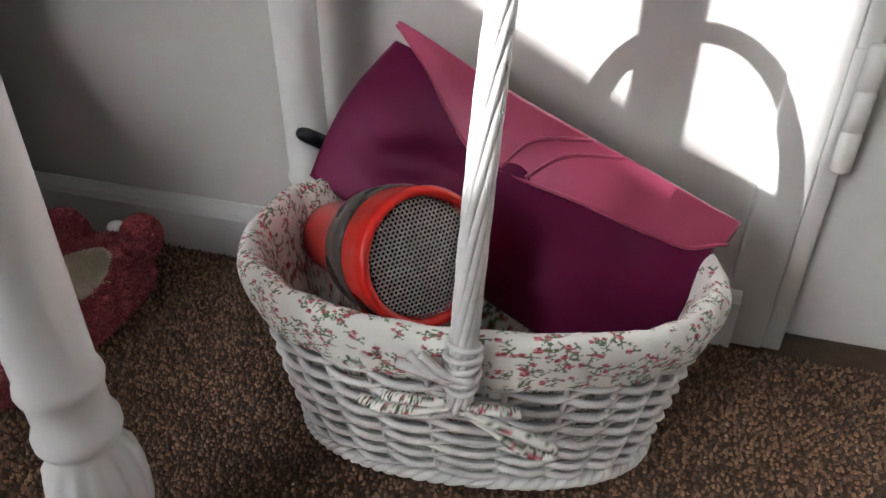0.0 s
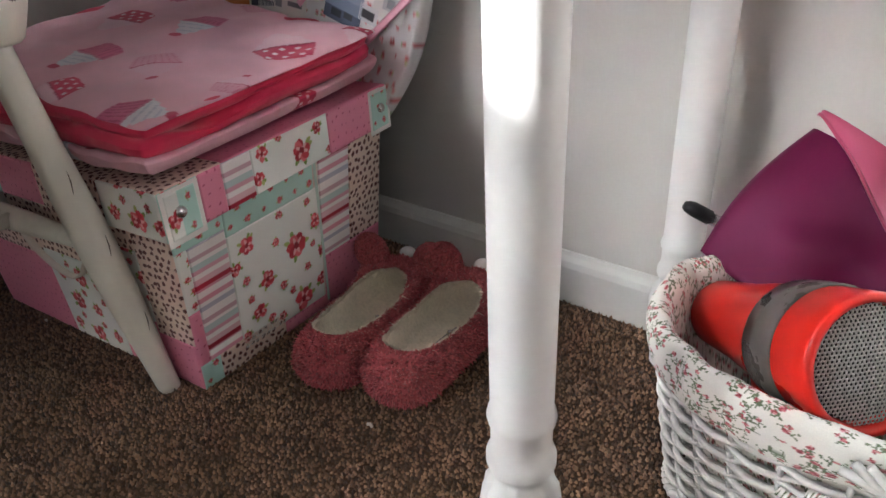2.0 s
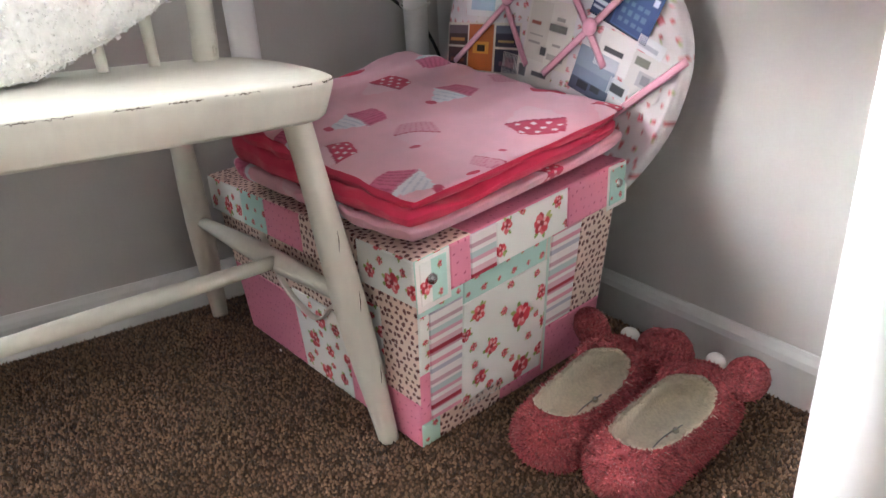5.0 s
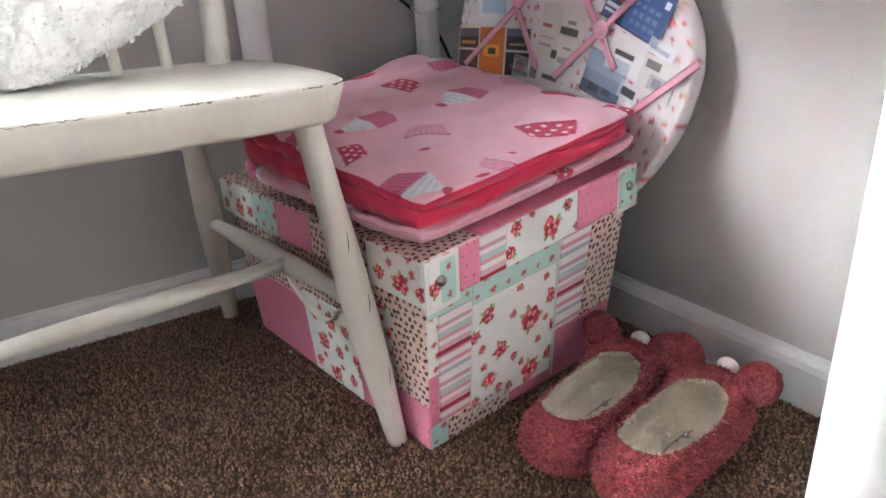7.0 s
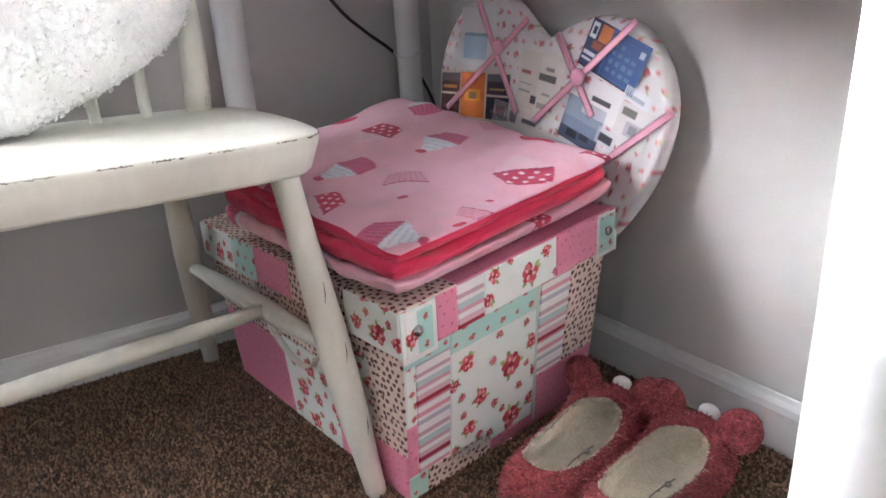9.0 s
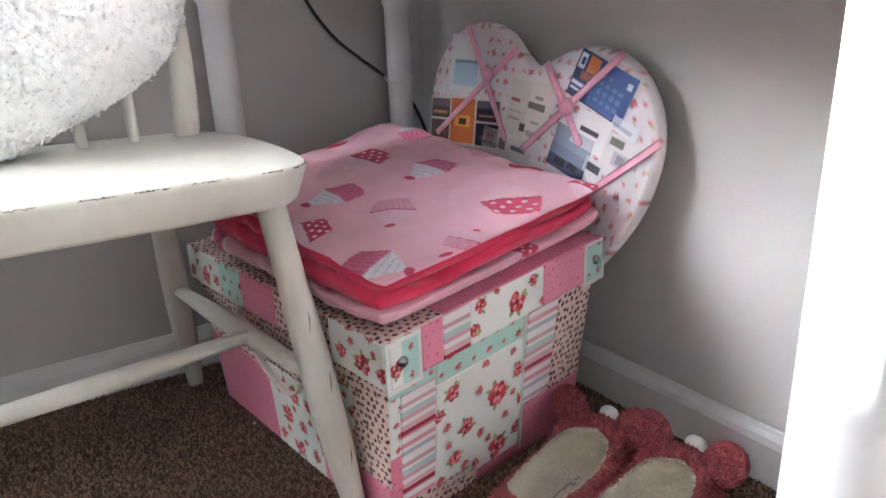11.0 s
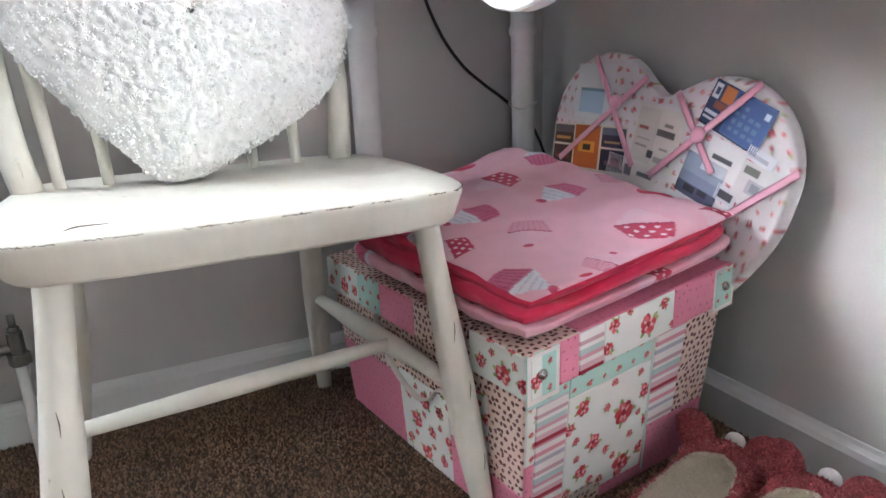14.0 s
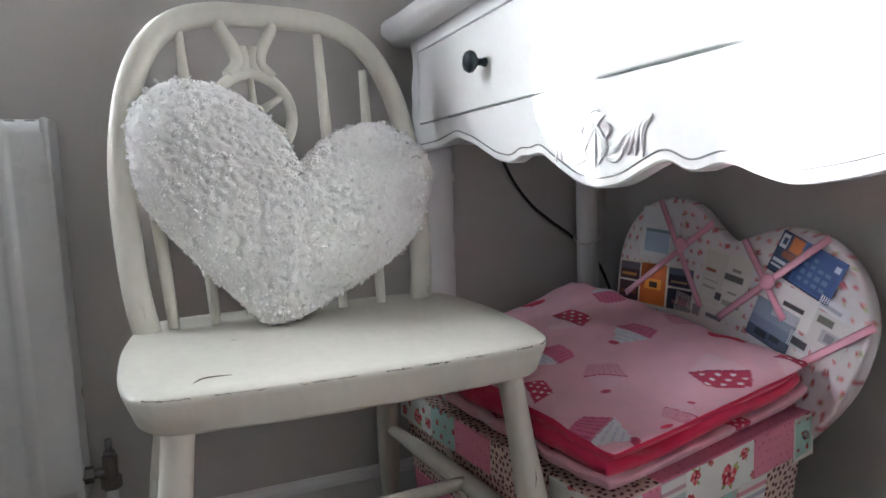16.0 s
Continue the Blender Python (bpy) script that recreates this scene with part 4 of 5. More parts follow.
for u0, u1, mk, sd in ((0.0, 0.13, print_mint, 31), (0.13, 0.215, print_pink, 32), (0.215, 0.325, stripe_sheet, 6), (0.325, 0.668, lid_roses, 34), (0.668, 0.90, print_pink, 35), (0.90, 1.0, print_floral_white, 36)):
    lay(lid_side, LW, 0.052, u0, u1, 0.0, 1.0, mk, sd, parent=lid)
LL = BL + 2 * (LT + TAP)
for u0, u1, mk, sd in ((0.0, 0.22, print_floral_white, 41), (0.22, 0.36, print_mint, 42), (0.36, 0.55, print_pink, 43), (0.55, 0.8, print_leopard, 44), (0.8, 1.0, print_floral_white, 45)):
    lay(lid_front, LL, 0.052, u0, u1, 0.0, 1.0, mk, sd, parent=lid)
for u0, u1, v0, v1, mk, sd in ((0.22, 1.0, 0.86, 1.0, print_pink, 51), (0.0, 0.22, 0.80, 1.0, print_leopard, 53), (0.22, 1.0, 0.80, 0.86, print_leopard, 54), (0.0, 1.0, 0.0, 0.80, print_leopard, 52)):
    lay(lid_top, LW, LL, u0, u1, v0, v1, mk, sd, parent=lid)
for u0, u1, us, sd in ((0.0, 0.128, 0.056, 61), (0.890, 1.012, 0.955, 62)):
    pr = print_mint((u1 - u0) * LW, 0.05, sd) if sd == 62 else print_floral_white((u1 - u0) * LW, 0.05, sd, 0.011)
    if sd == 61:
        pr.c[:] = np.array(lin("F7F9F5"))
        pr.rose(0.010, 0.022, 0.0105, np.random.RandomState(4))
        pr.rect(0.019, 0, 1, 1, lin("C6E9DF"))
        for yy in (0.008, 0.04):
            pr.rose(0.034, yy, 0.004, np.random.RandomState(3))
    tab = part("corner_tab", sheet(np.stack([lid_side(np.array([u0, u1]), np.array([v, v]), 0.0022) for v in (-0.12, 1.0)])), M_trim, lid, "mint corner tab edged in white")
    patch(lid_side, pr, u0 + 0.012, u1 - 0.012, -0.02, 0.93, tab, out=0.0030)
    c = lid_side(us, 0.50, 0.003)
    sv, sf = lathe([(0.0065, 0), (0.0062, 0.0018), (0.0045, 0.0036), (0.002, 0.0045), (0.0002, 0.0047)], 20)
    part("stud", (np.stack([c[0] + sv[:, 2], c[1] + sv[:, 0], c[2] + sv[:, 1]], -1), sf), M_metal, tab, "domed chrome stud")

# ---- folded bedding on the box ----
bed = thing("folded_duvet_cover", (-0.648, 0.227, 0.262), "folded pink duvet cover with a cupcake print and red lining", "bedding", turn=8.0)


def cupcake(p, x, y, s, a, kind):
    """A printed cake: a case below, icing above and a cherry; kinds: crimson dotted, pink striped, pale."""
    ca, sa = math.cos(a), math.sin(a)
    T = lambda dx, dy: (x + s * (dx * ca - dy * sa), y + s * (dx * sa + dy * ca))
    icing, case, mark, rim = ((lin("F5CBD8"), lin("D2315C"), lin("F8E4EA"), lin("B9355C")), (lin("EFE9F0"), lin("E06C93"), lin("C54E79"), lin("D98AA6")), (lin("F3C3D2"), lin("E9A3B9"), lin("DB7C98"), lin("CB4F70")))[kind]
    for k in range(9):                                   # icing, narrowing upwards
        h = 0.04 + 0.075 * k
        p.oval(*T(0.03 * math.sin(k * 1.9), h), s * (0.60 - 0.055 * k), s * 0.11, icing, a)
    if kind == 1:
        for k in range(3):
            q0, q1 = T(-0.42 + 0.09 * k, 0.12 + 0.18 * k), T(0.34 - 0.08 * k, 0.26 + 0.18 * k)
            p.line(*q0, *q1, s * 0.05, lin("D6D3E0"))
    for k in range(14):                                  # case, widening upwards
        h = -0.62 + 0.048 * k
        wd = 0.36 + 0.20 * (k / 13) ** 0.8 - (0.10 if k == 0 else 0)
        p.line(*T(-wd, h), *T(wd, h), s * 0.062, case)
    if kind == 0:
        for j in range(3):
            for i in range(-1, 2):
                p.oval(*T((i + 0.5 * (j % 2) - 0.2) * 0.30, -0.50 + 0.20 * j), s * 0.055, s * 0.055, mark, 0)
    else:
        for k in range(-3, 4):
            p.line(*T(k * 0.115, -0.60), *T(k * 0.165, 0.0), s * (0.035 if kind == 1 else 0.022), mark)
    for k in range(9):                                   # frilled edge of the case
        p.oval(*T(-0.52 + 0.13 * k, 0.03), s * 0.07, s * 0.035, rim, a)
    if kind:
        p.oval(*T(0.04, 0.84), s * 0.15, s * 0.10, lin("D2466A"), a + 0.5)


QW, QH = 0.40, 0.34
# cakes on the top fold: place back from the near corner and along the open side, size, way up, kind
CAKES = ((-0.050, 0.231, 0.062, 141, 0), (-0.047, 0.020, 0.052, 18, 1), (-0.136, 0.116, 0.050, -41, 2), (-0.228, 0.098, 0.052, -99, 1), (-0.287, 0.197, 0.056, -88, 0), (-0.190, 0.237, 0.052, -87, 1),
         (-0.305, 0.325, 0.052, 138, 1), (-0.171, 0.015, 0.042, -105, 0), (-0.179, 0.335, 0.040, 133, 2), (-0.395, 0.195, 0.040, -80, 0), (-0.008, 0.322, 0.042, -74, 0), (-0.259, 0.012, 0.040, 11, 1), (-0.018, 0.118, 0.034, 107, 2))


def cupcake_print(near=True):
    rs, p = np.random.RandomState(3), Print(QW, QH, lin("F4BCCC"), 0.0011)
    for x, y, s, a, kind in CAKES:
        x = x if near else -0.40 - x
        cupcake(p, x + QW, y, s, radians(a - 90), kind)
    return p


def bed_layer(name, corners, f0, f1, mat, pr=None, label="", seed=0, round_=16, heave=1.0, parent=None):
    """One fold between the heights f0 and f1 of the pile: a soft flat bag over four corners (near, open side, back, under the chair)."""
    nx, ny = 260, 220
    U, W_ = np.meshgrid(np.linspace(-1, 1, nx), np.linspace(-1, 1, ny))
    soft = 0.012 if f1 == 1.0 else 0.040                # how far the corners are rounded off
    p, q = (U * (1 - soft * np.abs(W_) ** 8) + 1) / 2, (W_ * (1 - soft * np.abs(U) ** 8) + 1) / 2                  # p: 0 back .. 1 near side; q: 0 chair side .. 1 open side
    near_, open_, back_, chair_ = (np.array(c, float) for c in corners)
    X2 = ((1 - p) * (1 - q))[..., None] * chair_ + (p * (1 - q))[..., None] * near_ + (p * q)[..., None] * open_ + ((1 - p) * q)[..., None] * back_
    x, y = X2[..., 0], X2[..., 1]
    edge_ = np.maximum(np.abs(U), np.abs(W_))
    n = np.array([noise.noise(Vector((a * 8, b * 8, seed))) for a, b in zip(x.ravel(), y.ravel())]).reshape(x.shape)
    n2 = np.array([noise.noise(Vector((a * 26, b * 19, seed + 9))) for a, b in zip(x.ravel(), y.ravel())]).reshape(x.shape)
    x = x + (0.006 * n + 0.003 * n2) * np.abs(U) ** 5
    y = y + (0.004 * n + 0.005 * n2) * np.abs(W_) ** 5
    prof_ = np.clip(1 - edge_ ** round_, 0, 1) ** 0.5
    free = 1.0 if mat is M_cloth else edge_ ** 4          # the inner folds only swell at their edges
    low = 0.258 + 0.0854 * y + 0.022 * edge_ ** 7
    high = 0.320 - 0.12 * x + 0.1157 * y
    base, thick = low + f0 * (high - low) - 0.262, (f1 - f0) * (high - low)
    base = base + (0.005 * n + 0.003 * n2) * edge_ ** 6 * heave
    top = base + thick * (0.5 + 0.5 * prof_) + (0.006 * n + 0.0030 * n2) * prof_ * heave * free - 0.009 * (1 - free)
    bot = base + thick * (0.5 - 0.5 * prof_)
    V, F = join(sheet(np.stack([x, y, top], -1)), (np.stack([x, y, bot], -1).reshape(-1, 3), [tuple(reversed(f)) for f in sheet(np.stack([x, y, bot], -1))[1]]))
    cols = None
    if pr is not None:
        C = pr.at(p, q).reshape(-1, 3)
        cols = np.vstack([C, C])
    return part(name, (V, F), mat, parent or bed, label, cols=cols)


bed_layer("bottom_fold", ((0.004, -0.016), (0.006, 0.345), (-0.430, 0.335), (-0.400, -0.012)), 0.0, 0.32, M_cloth, cupcake_print(False), "pink printed fold", 1, 26)
bed_layer("red_fold", ((0.001, -0.013), (0.003, 0.341), (-0.428, 0.330), (-0.398, -0.010)), 0.25, 0.74, M_red_cloth, None, "red lining turned out", 2, 26, 1.6)
bed_layer("red_fold", ((-0.001, -0.006), (0.003, 0.339), (-0.440, 0.335), (-0.378, -0.009)), 0.60, 0.98, M_red_cloth, None, "red hem under the top", 3, 26, 1.4)
bed_layer("top_fold", ((0.000, -0.001), (0.006, 0.341), (-0.450, 0.340), (-0.362, -0.011)), 0.86, 1.0, M_cloth, cupcake_print(), "pink cupcake-print top", 4, 16, 1.2)

# ---- heart memo board ----
board = thing("memo_board", (-0.88, 0.61, 0.0), "heart-shaped fabric memo board with pink ribbons and cards", "memo board")
BUP = Vector((0.08, 0.115, 1.0)).normalized()
BN = Vector((0.02, -1.0, 0.0))
BN = (BN - BUP * BN.dot(BUP)).normalized()
BR = BUP.cross(BN)
BC = Vector((-0.888, 0.597, 0.343))


def on_board(a, b, out=0.0):
    """Board metres (right, up) to world."""
    return np.array(BC + BR * a + BUP * b + BN * out)


_h = [(0.0, 0.158), (0.028, 0.170), (0.070, 0.194), (0.116, 0.203), (0.165, 0.192), (0.208, 0.160), (0.234, 0.112), (0.238, 0.060), (0.229, 0.006), (0.200, -0.060), (0.150, -0.140), (0.085, -0.230), (0.0, -0.325)]
HO = smooth_path(_h + [(-a - 0.003, b) for a, b in _h[-2:0:-1]], 220, True)
HO = np.stack([HO[:, 0] * 0.996 + HO[:, 1] * 0.087, HO[:, 1] * 0.996 - HO[:, 0] * 0.087], -1)
frB = Print(0.54, 0.58, lin("EDEBEC"), 0.0014)
rs = np.random.RandomState(72)
for j in range(30):
    for i in range(28):
        frB.rose((i + 0.5 * (j % 2) + rs.uniform(-.2, .2)) * 0.0195, (j + 0.3) * 0.0195, 0.0034 if (i + j) % 3 else 0.0048, rs)
frB.c = frB.c * 0.75 + np.array(lin("D9C6CE")) * 0.25
rings = np.concatenate([np.linspace(0.0, 0.96, 110), [0.975, 0.99, 0.998, 1.0, 0.998]])
zz = np.concatenate([0.012 + 0.004 * (1 - np.linspace(0, 1, 110) ** 4), [0.0125, 0.010, 0.005, -0.004, -0.008]])
Xb = np.stack([np.array(BC) + np.array([np.array(BR) * p[0] * r + np.array(BUP) * p[1] * r + np.array(BN) * h for p in HO]) for r, h in zip(rings, zz)])
Cb = np.stack([frB.at((HO[:, 0] * r + 0.27) / 0.54, (HO[:, 1] * r + 0.345) / 0.58) for r in rings])
bV, bF = sheet(Xb, wrap_u=True)
bF.append(tuple(range(len(bV) - len(HO), len(bV))))
part("padded_face", (w2l(board, bV), bF), M_cloth, board, "white fabric with tiny roses", cols=Cb)


def ribbon(a, b, c, d):
    p = np.array([on_board(a + (c - a) * t, b + (d - b) * t, 0.0195) for t in np.linspace(0, 1, 12)])
    part("ribbon", (w2l(board, tube(p, 0.0056, 6, flat=0.12, up=BN)[0]), tube(p, 0.0075, 6)[1]), M_ribbon, board)


BTN = [(0.096, 0.111), (-0.076, 0.136)]
ribbon(0.020, 0.038, 0.176, 0.187)
ribbon(0.045, 0.164, 0.130, 0.064)
ribbon(-0.195, 0.026, -0.018, 0.180)
ribbon(-0.140, 0.204, -0.018, 0.045)
ribbon(0.100, -0.045, 0.252, 0.089)
for bx_, by_ in BTN:
    kv, kf = lathe([(0.0115, 0), (0.012, 0.002), (0.0105, 0.005), (0.006, 0.0068), (0.0005, 0.0072)], 20)
    W_ = np.array([on_board(bx_ + q[0], by_ + q[1], 0.0195 + q[2]) for q in kv])
    part("button", (w2l(board, W_), kf), M_ribbon, board, "pink covered button")


def card(a, b, w, h, turn, base, marks, label):
    """A flat card tucked under the ribbons; marks are (x0, y0, x1, y1, colour) in 0..1."""
    p = Print(w, h, base, 0.0016)
    for x0, y0, x1, y1, c in marks:
        p.rect(x0 * w, y0 * h, x1 * w, y1 * h, lin(c))
    ca, sa = math.cos(radians(turn)), math.sin(radians(turn))
    u, v = np.meshgrid(np.linspace(-w / 2, w / 2, p.nx), np.linspace(-h / 2, h / 2, p.ny))
    X = np.array([on_board(a + q * ca - r * sa, b + q * sa + r * ca, 0.0172 + 0.0006 * (k % 2)) for k, (q, r) in enumerate(zip(u.ravel(), v.ravel()))]).reshape(p.ny, p.nx, 3)
    V, F = sheet(X)
    return part("card", (w2l(board, V), F), M_print, board, label, cols=p.c)


card(0.147, 0.143, 0.104, 0.062, -18, lin("3B5C9E"), [(0.0, 0.0, 0.36, 1.0, "2C3C66"), (0.03, 0.62, 0.14, 0.94, "E8EDF5"), (0.06, 0.70, 0.11, 0.86, "2C3C66"), (0.18, 0.60, 0.37, 0.95, "C9702F"), (0.12, 0.42, 0.36, 0.58, "8A4A36"), (0.02, 0.26, 0.30, 0.33, "D8DDE8"),
     (0.02, 0.14, 0.26, 0.21, "D8DDE8"), (0.40, 0.08, 0.98, 0.96, "2F4A86"), (0.86, 0.72, 0.95, 0.84, "C8D2E6"), (0.0, 0.0, 1.0, 0.05, "1F2A4C")] + [(0.46 + 0.11 * (k % 4), 0.18 + 0.17 * (k // 4), 0.53 + 0.11 * (k % 4), 0.27 + 0.17 * (k // 4), "54709F") for k in range(14)], "blue printed ticket card")
card(0.196, 0.097, 0.045, 0.018, -18, lin("E9E9EE"), [(0.1, 0.3, 0.8, 0.6, "B9BCC8")], "white slip under the ticket")
card(-0.129, 0.056, 0.186, 0.078, 5, lin("E6DCD2"), [(0.02, 0.55, 0.30, 0.95, "4A3230"), (0.02, 0.78, 0.30, 0.95, "6A5A66"), (0.32, 0.06, 0.66, 0.97, "C4622A"), (0.38, 0.40, 0.60, 0.62, "E39A3C"), (0.44, 0.44, 0.54, 0.56, "3A2420"), (0.68, 0.55, 0.98, 0.95, "39344C"), (0.68, 0.80, 0.98, 0.95, "6D7186"),
     (0.02, 0.06, 0.30, 0.50, "53343A"), (0.68, 0.06, 0.98, 0.50, "2C2B44"), (0.05, 0.62, 0.26, 0.70, "C88A4A"), (0.72, 0.62, 0.92, 0.68, "C0A070"), (0.06, 0.2, 0.26, 0.28, "8A4A3A"), (0.74, 0.18, 0.94, 0.26, "7A5A6A")], "postcard of six small evening views")
card(-0.133, 0.148, 0.092, 0.088, 2, lin("E9E9EC"), [(0.14, 0.10, 0.78, 0.56, "B4CBDE"), (0.14, 0.50, 0.78, 0.56, "7F9CAE")], "pale photograph on white card")
card(0.018, 0.094, 0.094, 0.090, -5, lin("E7E3DC"), [(0.05, 0.05, 0.5, 0.95, "DDD8D0"), (0.50, 0.55, 0.86, 0.66, "6E6C6A"), (0.62, 0.72, 0.80, 0.77, "9A9894"), (0.40, 0.16, 0.52, 0.28, "55535A"), (0.10, 0.30, 0.36, 0.34, "A8A4A0"), (0.10, 0.42, 0.40, 0.45, "A8A4A0"),
     (0.62, 0.34, 0.80, 0.38, "A8A4A0"), (0.10, 0.60, 0.30, 0.64, "B0685A"), (0.56, 0.12, 0.9, 0.2, "B5B1AC")], "white printed paper")
card(0.143, 0.084, 0.060, 0.048, -12, lin("F1EFEE"), [(0.18, 0.42, 0.74, 0.58, "4A4A50")], "small white card with a dark mark")
card(0.112, 0.052, 0.072, 0.060, -13, lin("8F9BB2"), [(0.0, 0.0, 1.0, 0.30, "4C556E"), (0.0, 0.30, 1.0, 0.55, "7C89A4"), (0.20, 0.10, 0.48, 0.26, "2A2C38"), (0.55, 0.15, 0.78, 0.28, "33353F")], "photograph of a grey landscape")
card(0.196, 0.062, 0.056, 0.050, -13, lin("E1DEDC"), [(0.1, 0.70, 0.5, 0.88, "7A7B70"), (0.3, 0.2, 0.8, 0.6, "BDBBC0"), (0.42, 0.3, 0.66, 0.5, "8F8F98")], "white card with a grey emblem")
card(0.158, 0.040, 0.034, 0.022, -14, lin("DADADF"), [(0.12, 0.25, 0.8, 0.7, "3F4048")], "small label with a dark block")
card(-0.020, 0.030, 0.11, 0.050, -4, lin("E4DEDA"), [(0.05, 0.55, 0.25, 0.85, "C9A0A0"), (0.35, 0.5, 0.5, 0.8, "8E8C92"), (0.62, 0.6, 0.9, 0.72, "77757C")], "white printed paper")

# ---- slippers ----
def slipper(at, turn, label, ear_turn, worn=False):
    root = thing("slipper", (*at, 0), label, "slipper", "pair of slippers", turn=turn)
    # local: heel at y = -0.12, toe at +0.12
    def halfwidth(y):
        return np.interp(y, [-0.125, -0.118, -0.09, -0.03, 0.03, 0.08, 0.11, 0.125], [0.0, 0.032, 0.043, 0.045, 0.048, 0.047, 0.034, 0.0])
    na, nh = 96, 16
    ang = np.linspace(0, 2 * math.pi, na, endpoint=False)
    yy_ = -0.125 * np.cos(ang)
    O = np.stack([np.sign(np.sin(ang)) * halfwidth(yy_), yy_], -1)
    O = np.stack([np.convolve(np.r_[O[-3:, k], O[:, k], O[:3, k]], np.ones(7) / 7, "valid") for k in (0, 1)], -1)
    # rim of the opening
    oy = 0.006 - 0.088 * np.cos(ang) - 0.016
    ox = np.sign(np.sin(ang)) * np.interp(oy, [-0.10, -0.09, -0.05, 0.02, 0.06, 0.078], [0.0, 0.024, 0.035, 0.038, 0.030, 0.0])
    I = np.stack([ox, oy], -1)
    I = np.stack([np.convolve(np.r_[I[-3:, k], I[:, k], I[:3, k]], np.ones(7) / 7, "valid") for k in (0, 1)], -1)
    rimz = np.interp(I[:, 1], [-0.1, -0.06, 0.0, 0.06], [0.064, 0.057, 0.052, 0.060])
    rows_ = []
    for t in np.linspace(0, 1, nh):
        if t < 0.55:
            k = t / 0.55
            f = 0.94 + 0.09 * math.sin(k * math.pi)
            rows_.append(np.c_[O * f, 0.002 + (rimz * 0.80) * k])
        else:
            k = (t - 0.55) / 0.45
            e = math.sin(k * math.pi / 2)
            P = O * (0.94 * (1 - k)) + I * k
            rows_.append(np.c_[P, rimz * (0.80 + 0.22 * e) + (O[:, 1] > 0.06) * 0.012 * math.sin(k * math.pi)])
    X = np.stack(rows_)
    V, F = sheet(X, wrap_u=True)
    F.append(tuple(range(na - 1, -1, -1)))
    part("upper", (V, F), M_fur, root, "dusty pink fleece upper")
    pl_ = part("pile", tufts(V, F, 15000, 0.0024, 0.0016, int(abs(at[0]) * 1000), 0.15, 0.6), M_fur, root, smooth=False)
    tagged(pl_, kind="stuff")
    deep = np.c_[I[:, 0] * 0.99, np.where(I[:, 1] > 0, I[:, 1] * 1.30, I[:, 1] * 0.985)]      # the foot runs on under the toe cap
    inner = [np.c_[I, rimz], np.c_[I * 0.99, rimz - 0.004], np.c_[(I + deep) / 2, rimz * 0.78]] + [np.c_[deep * f, z + 0 * rimz] for f, z in ((1.0, 0.034), (0.97, 0.022), (0.75, 0.017), (0.35, 0.016), (0.02, 0.017))]
    IV, IF = sheet(np.stack(inner), wrap_u=True)
    part("lining", (IV, IF), M_sole, root, "cream fleece lining")
    ring = np.c_[I * 0.985, rimz - 0.001]
    part("lining_edge", tufts(*tube(ring, 0.0025, 6, True), 1500, 0.004, 0.0008, 5, 0.2, 0.6), M_sole, root, smooth=False)
    part("heel_stitch", tube(smooth_path([(0.002, -0.05, 0.0175), (-0.002, -0.01, 0.0175), (0.003, 0.03, 0.0178)], 20), 0.0008, 5), M_grey_line, root, "grey stitched seam")
    bead = lathe([(0.0008, 0.0165), (0.0032, 0.0185), (0.0040, 0.021), (0.0028, 0.0238), (0.0004, 0.025)], 12, (0.004, 0.012))
    part("bead", bead, M_metal, root, "small bright bead on the insole")
    if worn:
        hole = smooth_path([(-0.010, -0.078), (0.0, -0.082), (0.011, -0.077), (0.009, -0.069), (-0.009, -0.070)], 30, True)
        part("heel_label", slab(hole, [(1.0, 0.020), (1.0, 0.0245), (0.94, 0.025)]), M_label, root, "small brown woven label")
    for s in (-1, 1):
        c = np.array([s * 0.045, 0.088, 0.072])
        a, b = np.meshgrid(np.linspace(0, math.pi, 12), np.linspace(0, 2 * math.pi, 20, endpoint=False), indexing="ij")
        E_ = np.stack([0.024 * np.sin(a) * np.cos(b), 0.019 * np.sin(a) * np.sin(b), 0.029 * np.cos(a)], -1)
        tilt = np.array(Matrix.Rotation(radians(s * 22 + ear_turn), 3, "Y"))
        EV, EF = sheet((E_.reshape(-1, 3) @ tilt.T + c).reshape(E_.shape), wrap_u=True)
        ear = part("ear", (EV, EF), M_fur, root, "round fleece ear")
        tagged(part("pile", tufts(EV, EF, 4000, 0.0040, 0.0016, 40 + s, 0.1, 0.7), M_fur, ear, smooth=False), kind="stuff")
    n_ = np.stack([0.013 * np.sin(a) * np.cos(b), 0.010 * np.sin(a) * np.sin(b) + 0.110, 0.066 + 0.011 * np.cos(a)], -1)
    part("nose", sheet(n_, wrap_u=True), M_white_fur, root, "white plush snout")
    return root


slipper((-0.609, 0.431), 15.0, "dusty pink fleece slipper with round ears beside the box", -4, True)
slipper((-0.513, 0.460), 9.0, "dusty pink fleece slipper with round ears beside its pair", 4)

# ---- wicker basket ----
CXb, CYb = -0.071, 0.472
basket = thing("wicker_basket", (CXb, CYb, 0), "white oval wicker basket with floral lining and tall twisted handle", "basket", turn=10.8)
NS = 26


